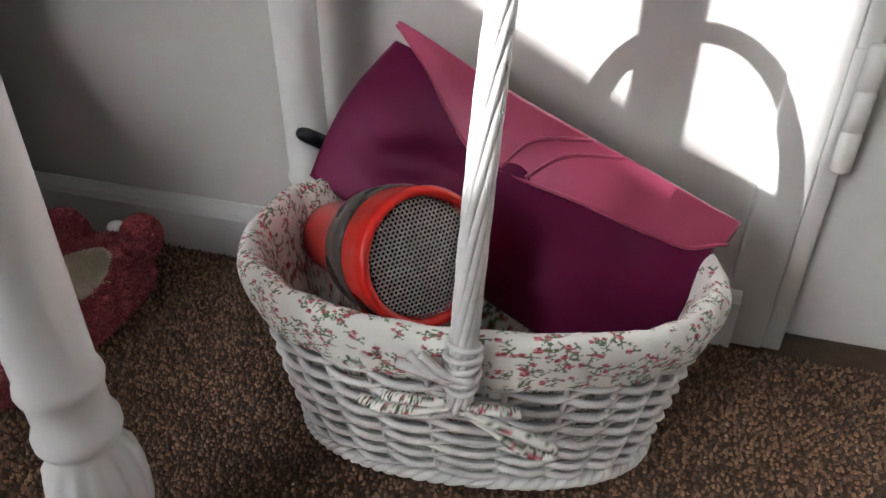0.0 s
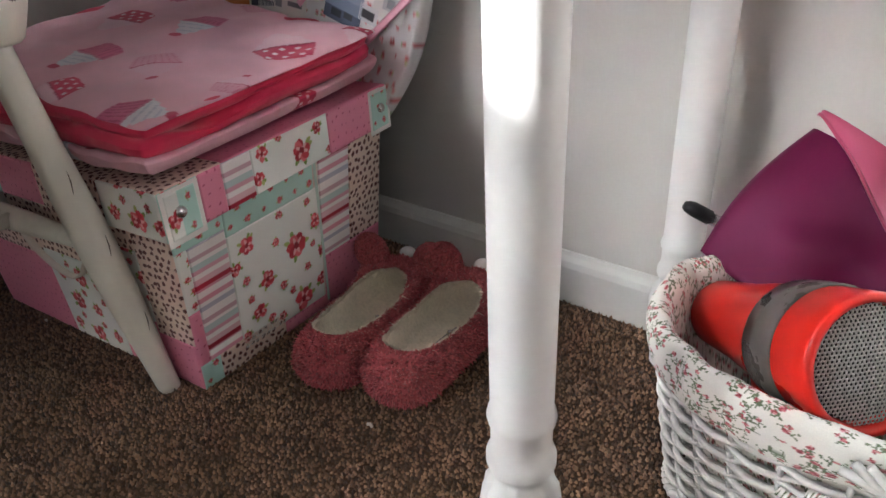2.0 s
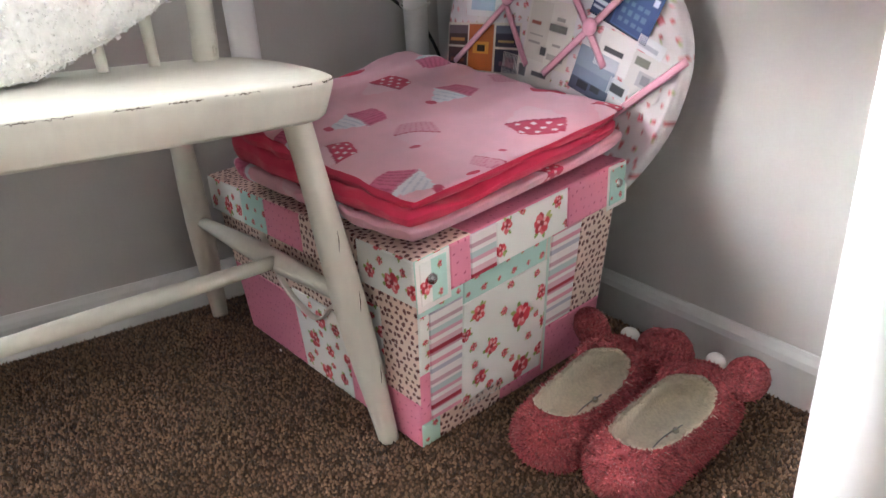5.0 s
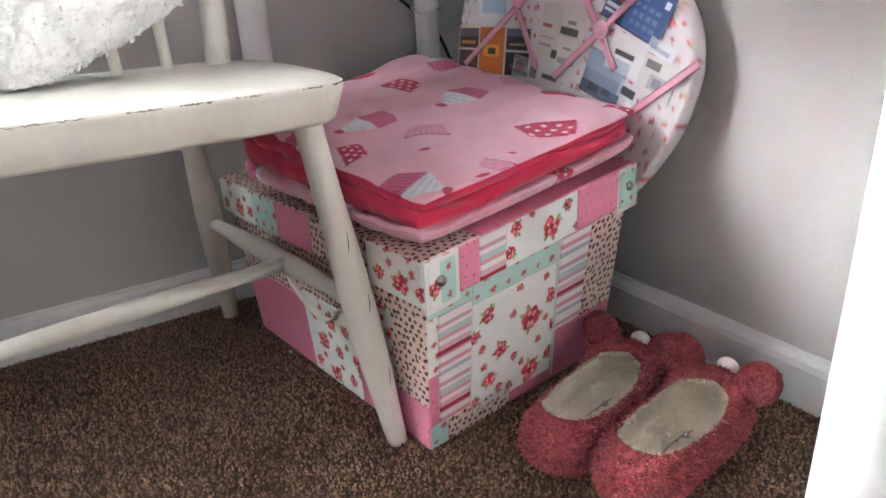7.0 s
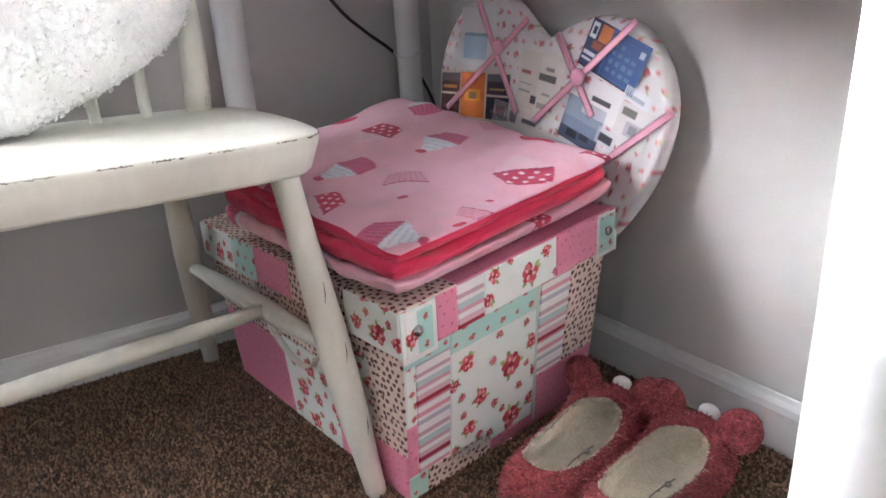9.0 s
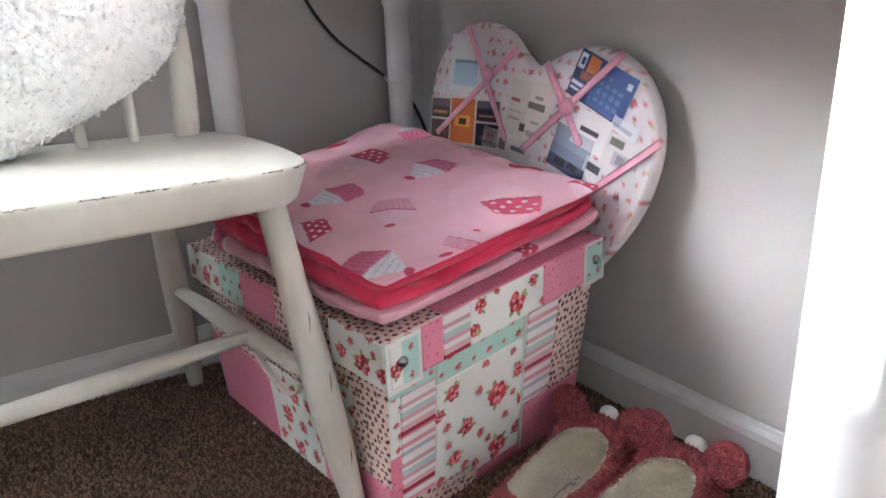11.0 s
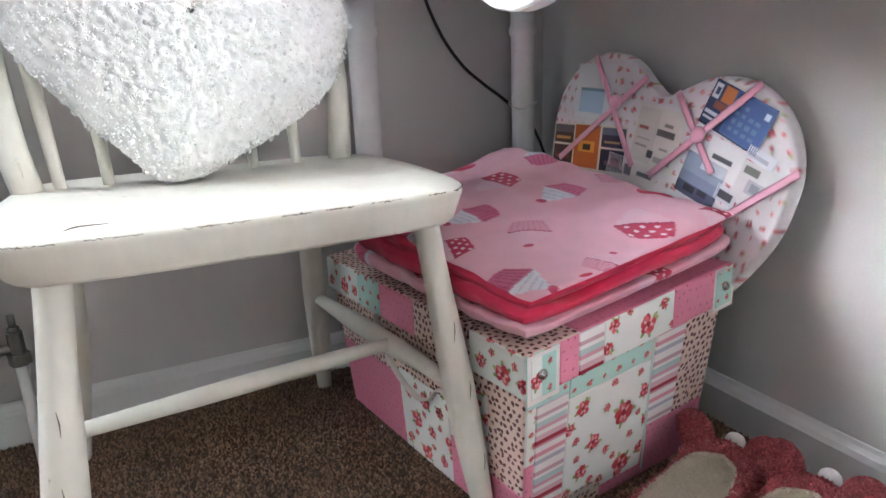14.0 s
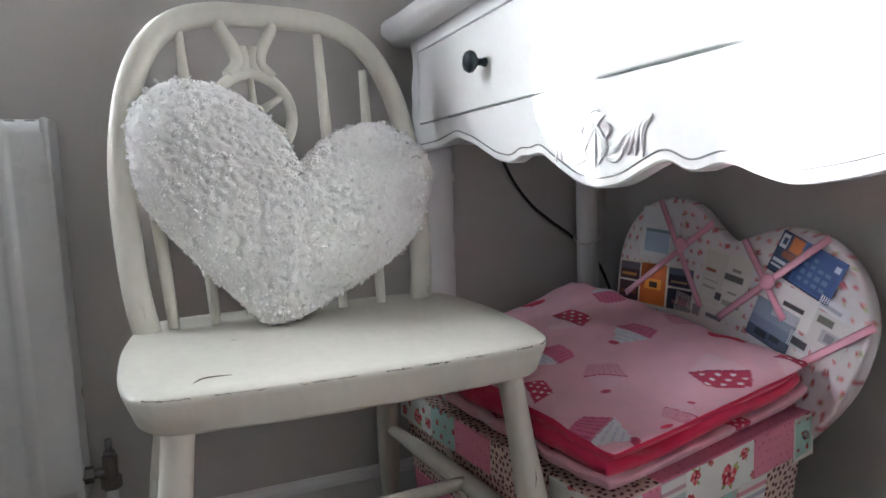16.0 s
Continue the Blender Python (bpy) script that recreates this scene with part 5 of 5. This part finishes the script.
def oval(theta, z, out=0.0):
    """The basket's wall: its oval grows with height."""
    k = np.clip(z / 0.19, 0, 1.2)
    a, b = 0.142 + 0.031 * k ** 0.8, 0.068 + 0.045 * k ** 0.8
    c, s = np.cos(theta), np.sin(theta)
    e = np.where(s > 0, 3.0, 2.3)                       # squarer along the wall side
    x = np.sign(c) * np.abs(c) ** (2 / e) * (a + out)
    y = np.sign(s) * np.abs(s) ** (2 / e) * (b + out)
    return np.stack([x, y, z * (1 - 0.045 * (1 + c))], -1)       # the rim sinks towards one end


th = np.linspace(0, 2 * math.pi, 361)[:-1]
rs = np.random.RandomState(21)
for k in range(17):
    z = 0.007 + 0.0088 * k
    ph = math.pi * (k % 2)
    off = 0.0044 * np.sin(th * NS / 2 + ph)
    wob = np.array([0.0022 * noise.noise(Vector((math.cos(q) * 3, math.sin(q) * 3, k * 5.0))) for q in th])
    p = oval(th, z + wob + 0.0024 * np.cos(th * NS / 2 + ph), off)
    part("weaver", tube(p, 0.0030 + 0.0005 * rs.rand(), 7, True, flat=0.9), M_wicker, basket)
foot = [oval(th, np.full(360, 0.006) + 0.003 * np.sin(th * NS + q), 0.004 + 0.003 * np.cos(th * NS + q)) for q in (0, 2.1, 4.2)]
for p in foot:
    part("foot_braid", tube(p, 0.0042, 7, True), M_wicker, basket)
for k in range(NS):
    q = 2 * math.pi * k / NS
    zs_ = np.linspace(0.004, 0.176, 12)
    part("stake", tube(np.array([oval(np.array(q), z) for z in zs_]), 0.0024, 6), M_wicker, basket)
part("base", slab(oval(th, np.zeros(360))[:, :2], [(0.97, 0.004), (0.97, 0.009)]), M_wicker, basket)
# cotton liner: over the rim, down outside and inside
prof = smooth_path([(0.0085, 0.146), (0.0100, 0.154), (0.0110, 0.166), (0.0100, 0.180), (0.0060, 0.189), (0.0000, 0.192), (-0.0060, 0.188), (-0.0095, 0.176), (-0.0120, 0.14), (-0.016, 0.08), (-0.030, 0.022), (-0.060, 0.016)], 190)
nt_ = 1200
tl = np.linspace(0, 2 * math.pi, nt_, endpoint=False)
lp = Print(0.98, 0.30, lin("F0EEE9"), 0.0009)
rs = np.random.RandomState(33)
for k in range(5000):
    x, y, r = rs.rand() * 0.98, rs.rand() * 0.30, rs.uniform(0.0015, 0.0029)
    a0 = rs.rand() * 6.28
    lp.line(x, y, x + math.cos(a0) * r * 3.2, y + math.sin(a0) * r * 3.2, 0.0011, lin("6C7A60"))
    for q in (1.6, 2.6):
        lp.oval(x + math.cos(a0 + 0.3 * q) * r * q, y + math.sin(a0 + 0.3 * q) * r * q, r * 0.55, r * 0.3, lin("5F7354") if k % 2 else lin("7F8B70"), a0 + q)
    if k % 5 < 3:
        for q in range(4):
            lp.oval(x + math.cos(a0 + q * 1.57) * r * 0.5, y + math.sin(a0 + q * 1.57) * r * 0.5, r * 0.55, r * 0.42, lin(("B04A55", "CF7680", "973846", "DE9A9E")[(q + k) % 4]), q)
arc = np.r_[0, np.cumsum(np.linalg.norm(np.diff(prof, axis=0), axis=1))]
Xl, Cl = [], []
for i, (o, z) in enumerate(prof):
    wr = np.array([0.0035 * noise.noise(Vector((math.cos(q) * 5, math.sin(q) * 5, z * 14))) + 0.0016 * noise.noise(Vector((math.cos(q) * 16, math.sin(q) * 16, z * 25))) for q in tl])
    hem = 0.008 * np.array([noise.noise(Vector((math.cos(q) * 4, math.sin(q) * 4, 3.0))) for q in tl]) if z < 0.157 and o > 0 else 0.0
    Xl.append(oval(tl, np.full(nt_, z) + hem, o + wr))
    Cl.append(lp.at(tl / (2 * math.pi), np.full(nt_, arc[i] / arc[-1])))
part("liner", sheet(np.stack(Xl), wrap_u=True), M_cloth, basket, "white cotton liner printed with small roses", cols=np.stack(Cl))
# handle: rods twisted round each other
hp = w2l(basket, smooth_path([(-0.050, 0.350, 0.130), (-0.048, 0.351, 0.185), (-0.046, 0.362, 0.26), (-0.045, 0.380, 0.325), (-0.048, 0.412, 0.370), (-0.056, 0.455, 0.386), (-0.065, 0.505, 0.370), (-0.078, 0.545, 0.330), (-0.088, 0.567, 0.270), (-0.094, 0.574, 0.20), (-0.096, 0.572, 0.135)], 150))
T_ = np.gradient(hp, axis=0)
T_ /= np.linalg.norm(T_, axis=1, keepdims=True)
A_ = np.array([1.0, 0, 0]) - T_ * T_[:, :1]
A_ /= np.linalg.norm(A_, axis=1, keepdims=True)
B_ = np.cross(T_, A_)
handle = part("handle", tube(hp, 0.0056, 12), M_wicker, basket, "tall hoop handle of twisted willow rods")
for k in range(10):
    ph = 2 * math.pi * k / 10 + np.linspace(0, 15.0, 150)
    part("rod", tube(hp + 0.0064 * (np.cos(ph)[:, None] * A_ + np.sin(ph)[:, None] * B_), 0.0025, 7), M_wicker, handle)
for end in (6, 143):
    for k in range(5):
        i = end + (k * 2 if end == 6 else -k * 2)
        r = 0.0098 + 0.001 * (k % 2)
        ring = np.array([hp[i] + r * (math.cos(q) * A_[i] + math.sin(q) * B_[i]) + T_[i] * 0.002 * math.sin(q + k) for q in np.linspace(0, 2 * math.pi, 28, endpoint=False)])
        part("binding", tube(ring, 0.0021, 6, True), M_wicker, handle)
for s, x0 in ((1, -0.006), (1, 0.002), (-1, -0.012)):
    part("binding_end", tube(smooth_path([(0.004 + x0, -0.132, 0.158), (-0.014 + x0, -0.134, 0.166), (-0.028 + x0, -0.130, 0.172 + 0.004 * s)], 16), 0.003, 6), M_wicker, handle)
# tie
bow = []
for pts in ([(0.020, -0.125, 0.130), (0.044, -0.133, 0.112), (0.062, -0.136, 0.088), (0.078, -0.134, 0.074), (0.086, -0.134, 0.083), (0.072, -0.136, 0.103), (0.048, -0.134, 0.121), (0.024, -0.128, 0.132)],
            [(0.018, -0.126, 0.130), (-0.006, -0.130, 0.126), (-0.028, -0.127, 0.122), (-0.042, -0.123, 0.126)], [(0.014, -0.126, 0.132), (-0.008, -0.129, 0.138), (-0.026, -0.124, 0.134)],
            [(0.024, -0.126, 0.132), (0.044, -0.130, 0.134), (0.062, -0.126, 0.126)]):
    path = smooth_path([(x - 0.026, y + 0.10 * (0.131 - z) * (z < 0.12), 0.134 + (z - 0.131) * 0.62) for x, y, z in pts], 60)
    v, f = tube(path, 0.0046, 8, flat=0.55)
    col = lp.at(np.linspace(0.1, 0.20, 60)[:, None] + np.zeros((1, 8)), 0.3 + np.arange(8)[None] * 0.011 + np.zeros((60, 1)))
    part("tie", (v, f), M_cloth, basket, "floral cotton tie", cols=col)
kv = np.stack([-0.006 + 0.009 * np.sin(a) * np.cos(b), -0.128 + 0.007 * np.sin(a) * np.sin(b), 0.131 + 0.009 * np.cos(a)], -1)
part("tie_knot", sheet(kv, wrap_u=True), M_cloth, basket, cols=lp.at(b / 6.3 * 0.05, a / 3.2 * 0.1))

# ---- hair dryer in the basket ----
dry = thing("hair_dryer", (-0.13, 0.45, 0.02), "red plastic hair dryer with a smoked band and round steel mesh", "hair dryer")
DN = Vector((0.72, -0.60, 0.34)).normalized()
DC = Vector((-0.090, 0.402, 0.204))
DU = Vector((0, 0, 1)) - DN * DN.z
DU.normalize()
DRt = DU.cross(DN)


def along(V):
    V = np.asarray(V, float)
    return np.stack([np.array(DC) + np.array(DRt) * p[0] + np.array(DU) * p[1] + np.array(DN) * p[2] for p in V])


def dpart(name, VF, mat, parent=None, label=""):
    return part(name, (w2l(dry, along(VF[0])), VF[1]), mat, parent or dry, label)


dpart("barrel", lathe([(0.018, -0.175), (0.026, -0.174), (0.030, -0.165), (0.034, -0.12), (0.042, -0.075), (0.0455, -0.058), (0.047, -0.030), (0.048, -0.010), (0.0485, 0.0), (0.047, 0.004), (0.0425, 0.004), (0.041, -0.002), (0.041, -0.01), (0.01, -0.01)], 48), M_red)
dpart("band", lathe([(0.0436, -0.066), (0.0462, -0.0655), (0.0480, -0.048), (0.0486, -0.033), (0.0470, -0.0325)], 48), M_band, None, "smoky grey clear band")
# Dark disc painted as the shade inside the barrel, behind the mesh.
dpart("shade_disc", lathe([(0.0405, -0.0085), (0.001, -0.0084)], 40), M_dark)
# mesh: a sheet with hexagonal holes
mv, mf, pit = [], [], 0.0032
for j in range(-14, 15):
    for i in range(-14, 15):
        cx_, cy_ = (i + 0.5 * (j % 2)) * pit, j * pit * 0.866
        if math.hypot(cx_, cy_) < 0.0400:
            o = len(mv)
            for rr, zz_ in ((pit * 0.578, 0.0), (pit * 0.37, 0.0), (pit * 0.37, -0.0008)):
                mv += [(cx_ + rr * math.sin(q * math.pi / 3), cy_ + rr * math.cos(q * math.pi / 3), -0.001 + zz_ + 0.0015 * (1 - (cx_ ** 2 + cy_ ** 2) / 0.0016)) for q in range(6)]
            for q in range(6):
                mf.append((o + q, o + (q + 1) % 6, o + 6 + (q + 1) % 6, o + 6 + q))
                mf.append((o + 6 + q, o + 6 + (q + 1) % 6, o + 12 + (q + 1) % 6, o + 12 + q))
dpart("mesh", (np.array(mv), mf), M_mesh, None, "pierced steel mesh")
dpart("handle_stub", (lambda VF: (np.stack([VF[0][:, 0], VF[0][:, 2], VF[0][:, 1] - 0.095], -1), VF[1]))(lathe([(0.014, -0.10), (0.016, -0.098), (0.017, -0.05), (0.019, -0.02)], 20)), M_red)

# ---- clutch bag in the basket ----
bag = thing("clutch_bag", (-0.08, 0.55, 0.05), "plum satin envelope clutch bag standing in the basket", "bag")
GO = Vector((-0.182, 0.611, 0.3035))                     # upper corner
GU = Vector((0.914, -0.218, -0.343)).normalized()      # along the top
GV = Vector((-0.42, -0.52, -0.76))
GV = (GV - GU * GV.dot(GU)).normalized()
GN = GU.cross(GV)
if GN.y > 0:
    GN = -GN
BLn, BHt = 0.318, 0.142


def on_bag(u, v, n):
    u, v, n = np.asarray(u, float)[..., None], np.asarray(v, float)[..., None], np.asarray(n, float)[..., None]
    return np.array(GO) + np.array(GU) * u + np.array(GV) * v + np.array(GN) * n


nu, nv = 110, 80
U, V_ = np.meshgrid(np.linspace(0, 1, nu), np.linspace(0, 1, nv))
puff = (np.clip(np.sin(U * math.pi), 0, 1) ** 0.35) * (np.clip(np.sin((V_ * 0.9 + 0.1) * math.pi), 0, 1) ** 0.4)
nz = np.array([noise.noise(Vector((p * 5, q * 4, 2.0))) for p, q in zip(U.ravel(), V_.ravel())]).reshape(U.shape)
crease = 0.006 * nz + 0.004 * np.sin(U * 13 + V_ * 4 + 3 * nz) * V_
uu = U * BLn
vv = 0.012 + V_ * BHt + 0.012 * np.sin(U * math.pi) * (V_ - 0.5) * 0.5
uu = uu - 0.010 * np.sin(V_ * math.pi) * (1 - 2 * U)
frontX = on_bag(uu, vv, 0.004 + 0.020 * puff + crease * puff)
backX = on_bag(uu, vv, -0.004 - 0.014 * puff)
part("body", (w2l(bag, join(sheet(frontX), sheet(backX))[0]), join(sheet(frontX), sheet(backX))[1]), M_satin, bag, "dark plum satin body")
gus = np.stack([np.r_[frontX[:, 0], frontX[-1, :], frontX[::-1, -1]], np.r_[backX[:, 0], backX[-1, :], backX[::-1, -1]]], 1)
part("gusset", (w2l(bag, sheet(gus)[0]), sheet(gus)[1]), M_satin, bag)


def flap_low(u):
    """The flap's lower edge along the top."""
    return np.interp(u, [0, 0.06, 0.16, 0.28, 0.36, 0.44, 0.53, 0.64, 0.78, 0.92, 0.965, 1.0], [0.003, 0.012, 0.026, 0.050, 0.064, 0.068, 0.063, 0.056, 0.050, 0.043, 0.036, 0.016])


uf = np.linspace(0, 1, 150)
low = np.convolve(np.pad(flap_low(uf), 6, mode="edge"), np.ones(13) / 13, "valid")
FU, FV = np.meshgrid(uf, np.linspace(0, 1, 50))
bulge = 0.025 + 0.004 * np.sin(FV * math.pi) + 0.0015 * np.sin(FU * 17 + FV * 3)
nroll = np.where(FV < 0.16, -0.008 + (bulge + 0.008) * np.sin(FV / 0.16 * math.pi / 2), bulge)
FX = on_bag(FU * (BLn + 0.012) - 0.004, -0.004 + FV * low[None, :] + 0.010 * np.clip(0.16 - FV, 0, 1) ** 2, nroll * (0.25 + 0.75 * np.clip(np.sin(np.clip(FU, 0, 1) * math.pi), 0, 1) ** 0.3))
# The flap's lighter colour is the plum satin as lit.
flap = part("flap", (w2l(bag, sheet(FX)[0]), sheet(FX)[1]), M_satin_lit, bag, "plum satin flap with a corded edge, light put into its colour")
part("piping", (w2l(bag, tube(FX[-1], 0.0016, 6)[0]), tube(FX[-1], 0.0016, 6)[1]), M_satin_lit, flap)
for tuck_ in (((0.155, 0.96), (0.170, 0.52), (0.205, 0.16)), ((0.177, 0.97), (0.196, 0.55), (0.234, 0.16))):
    line = np.array([FX[int(49 * v), int(149 * u / (BLn + 0.012))] for u, v in tuck_])
    bend = line[1] + (line[1] - (line[0] + line[2]) / 2) * 0.25
    lv, lf = tube(smooth_path(np.array([line[0], bend, line[2]]) + np.array(GN) * 0.0010, 30), 0.0015, 6)
    part("tuck", (w2l(bag, lv), lf), M_satin_lit, flap, "stitched tuck")

# ---- umbrella handle in the basket ----
pen = thing("umbrella", (-0.25, 0.575, 0.19), "black-tipped folding umbrella handle behind the bag", "umbrella")
p0, p1 = np.array((-0.283, 0.580, 0.2095)), np.array((-0.16, 0.592, 0.165))
d_ = p1 - p0
wpart("grip", pen, tube([p0, p0 + d_ * 0.03, p0 + d_ * 0.08, p0 + d_ * 0.22], (0.004, 0.0065, 0.0075, 0.0075), 14), M_black, smooth=True)
wpart("shaft", pen, tube([p0 + d_ * 0.22, p1], 0.006, 12), M_metal, "polished metal shaft", smooth=True)

# ---- small bits on the carpet ----
for x, y, r in ((-0.484, 0.307, 0.0035), (-1.00, 0.178, 0.0025)):
    lint = thing("lint", (x, y, 0.004), "tiny white scrap lying on the carpet", "lint")
    part("scrap", tube(smooth_path([(-r, 0, 0.001), (0, r * 0.4, 0.002), (r, 0, 0.001)], 8), r * 0.5, 6), M_lining, lint)

# ---- carpet pile ----
rs = np.random.RandomState(90)
gx, gy = np.meshgrid(np.arange(XB + 0.015, 0.55, 0.0043), np.arange(-0.42, YA - 0.012, 0.0043))
n_t = gx.size
cx_ = gx.ravel() + rs.uniform(-0.0017, 0.0017, n_t)
cy_ = gy.ravel() + rs.uniform(-0.0017, 0.0017, n_t)
r_ = rs.uniform(0.0018, 0.0028, n_t)
h_ = rs.uniform(0.0024, 0.0056, n_t)
ph_ = rs.uniform(0, 6.28, n_t)
ring_ = [np.stack([cx_ + r_ * np.cos(ph_ + k * 1.2566), cy_ + r_ * np.sin(ph_ + k * 1.2566), np.full(n_t, -0.0005)], -1) for k in range(5)]
tip_ = np.stack([cx_ + rs.uniform(-0.0018, 0.0018, n_t), cy_ + rs.uniform(-0.0018, 0.0018, n_t), h_], -1)
W_ = np.stack(ring_ + [tip_], 1).reshape(-1, 3)
o_ = (np.arange(n_t) * 6)[:, None]
G_ = np.concatenate([o_ + np.array([[k, (k + 1) % 5, 5]]) for k in range(5)]).tolist()
pile = mesh_object("carpet_pile", W_, G_, M_tuft)
tagged(pile, "short twisted pile of the brown flecked carpet", "carpet", kind="stuff")
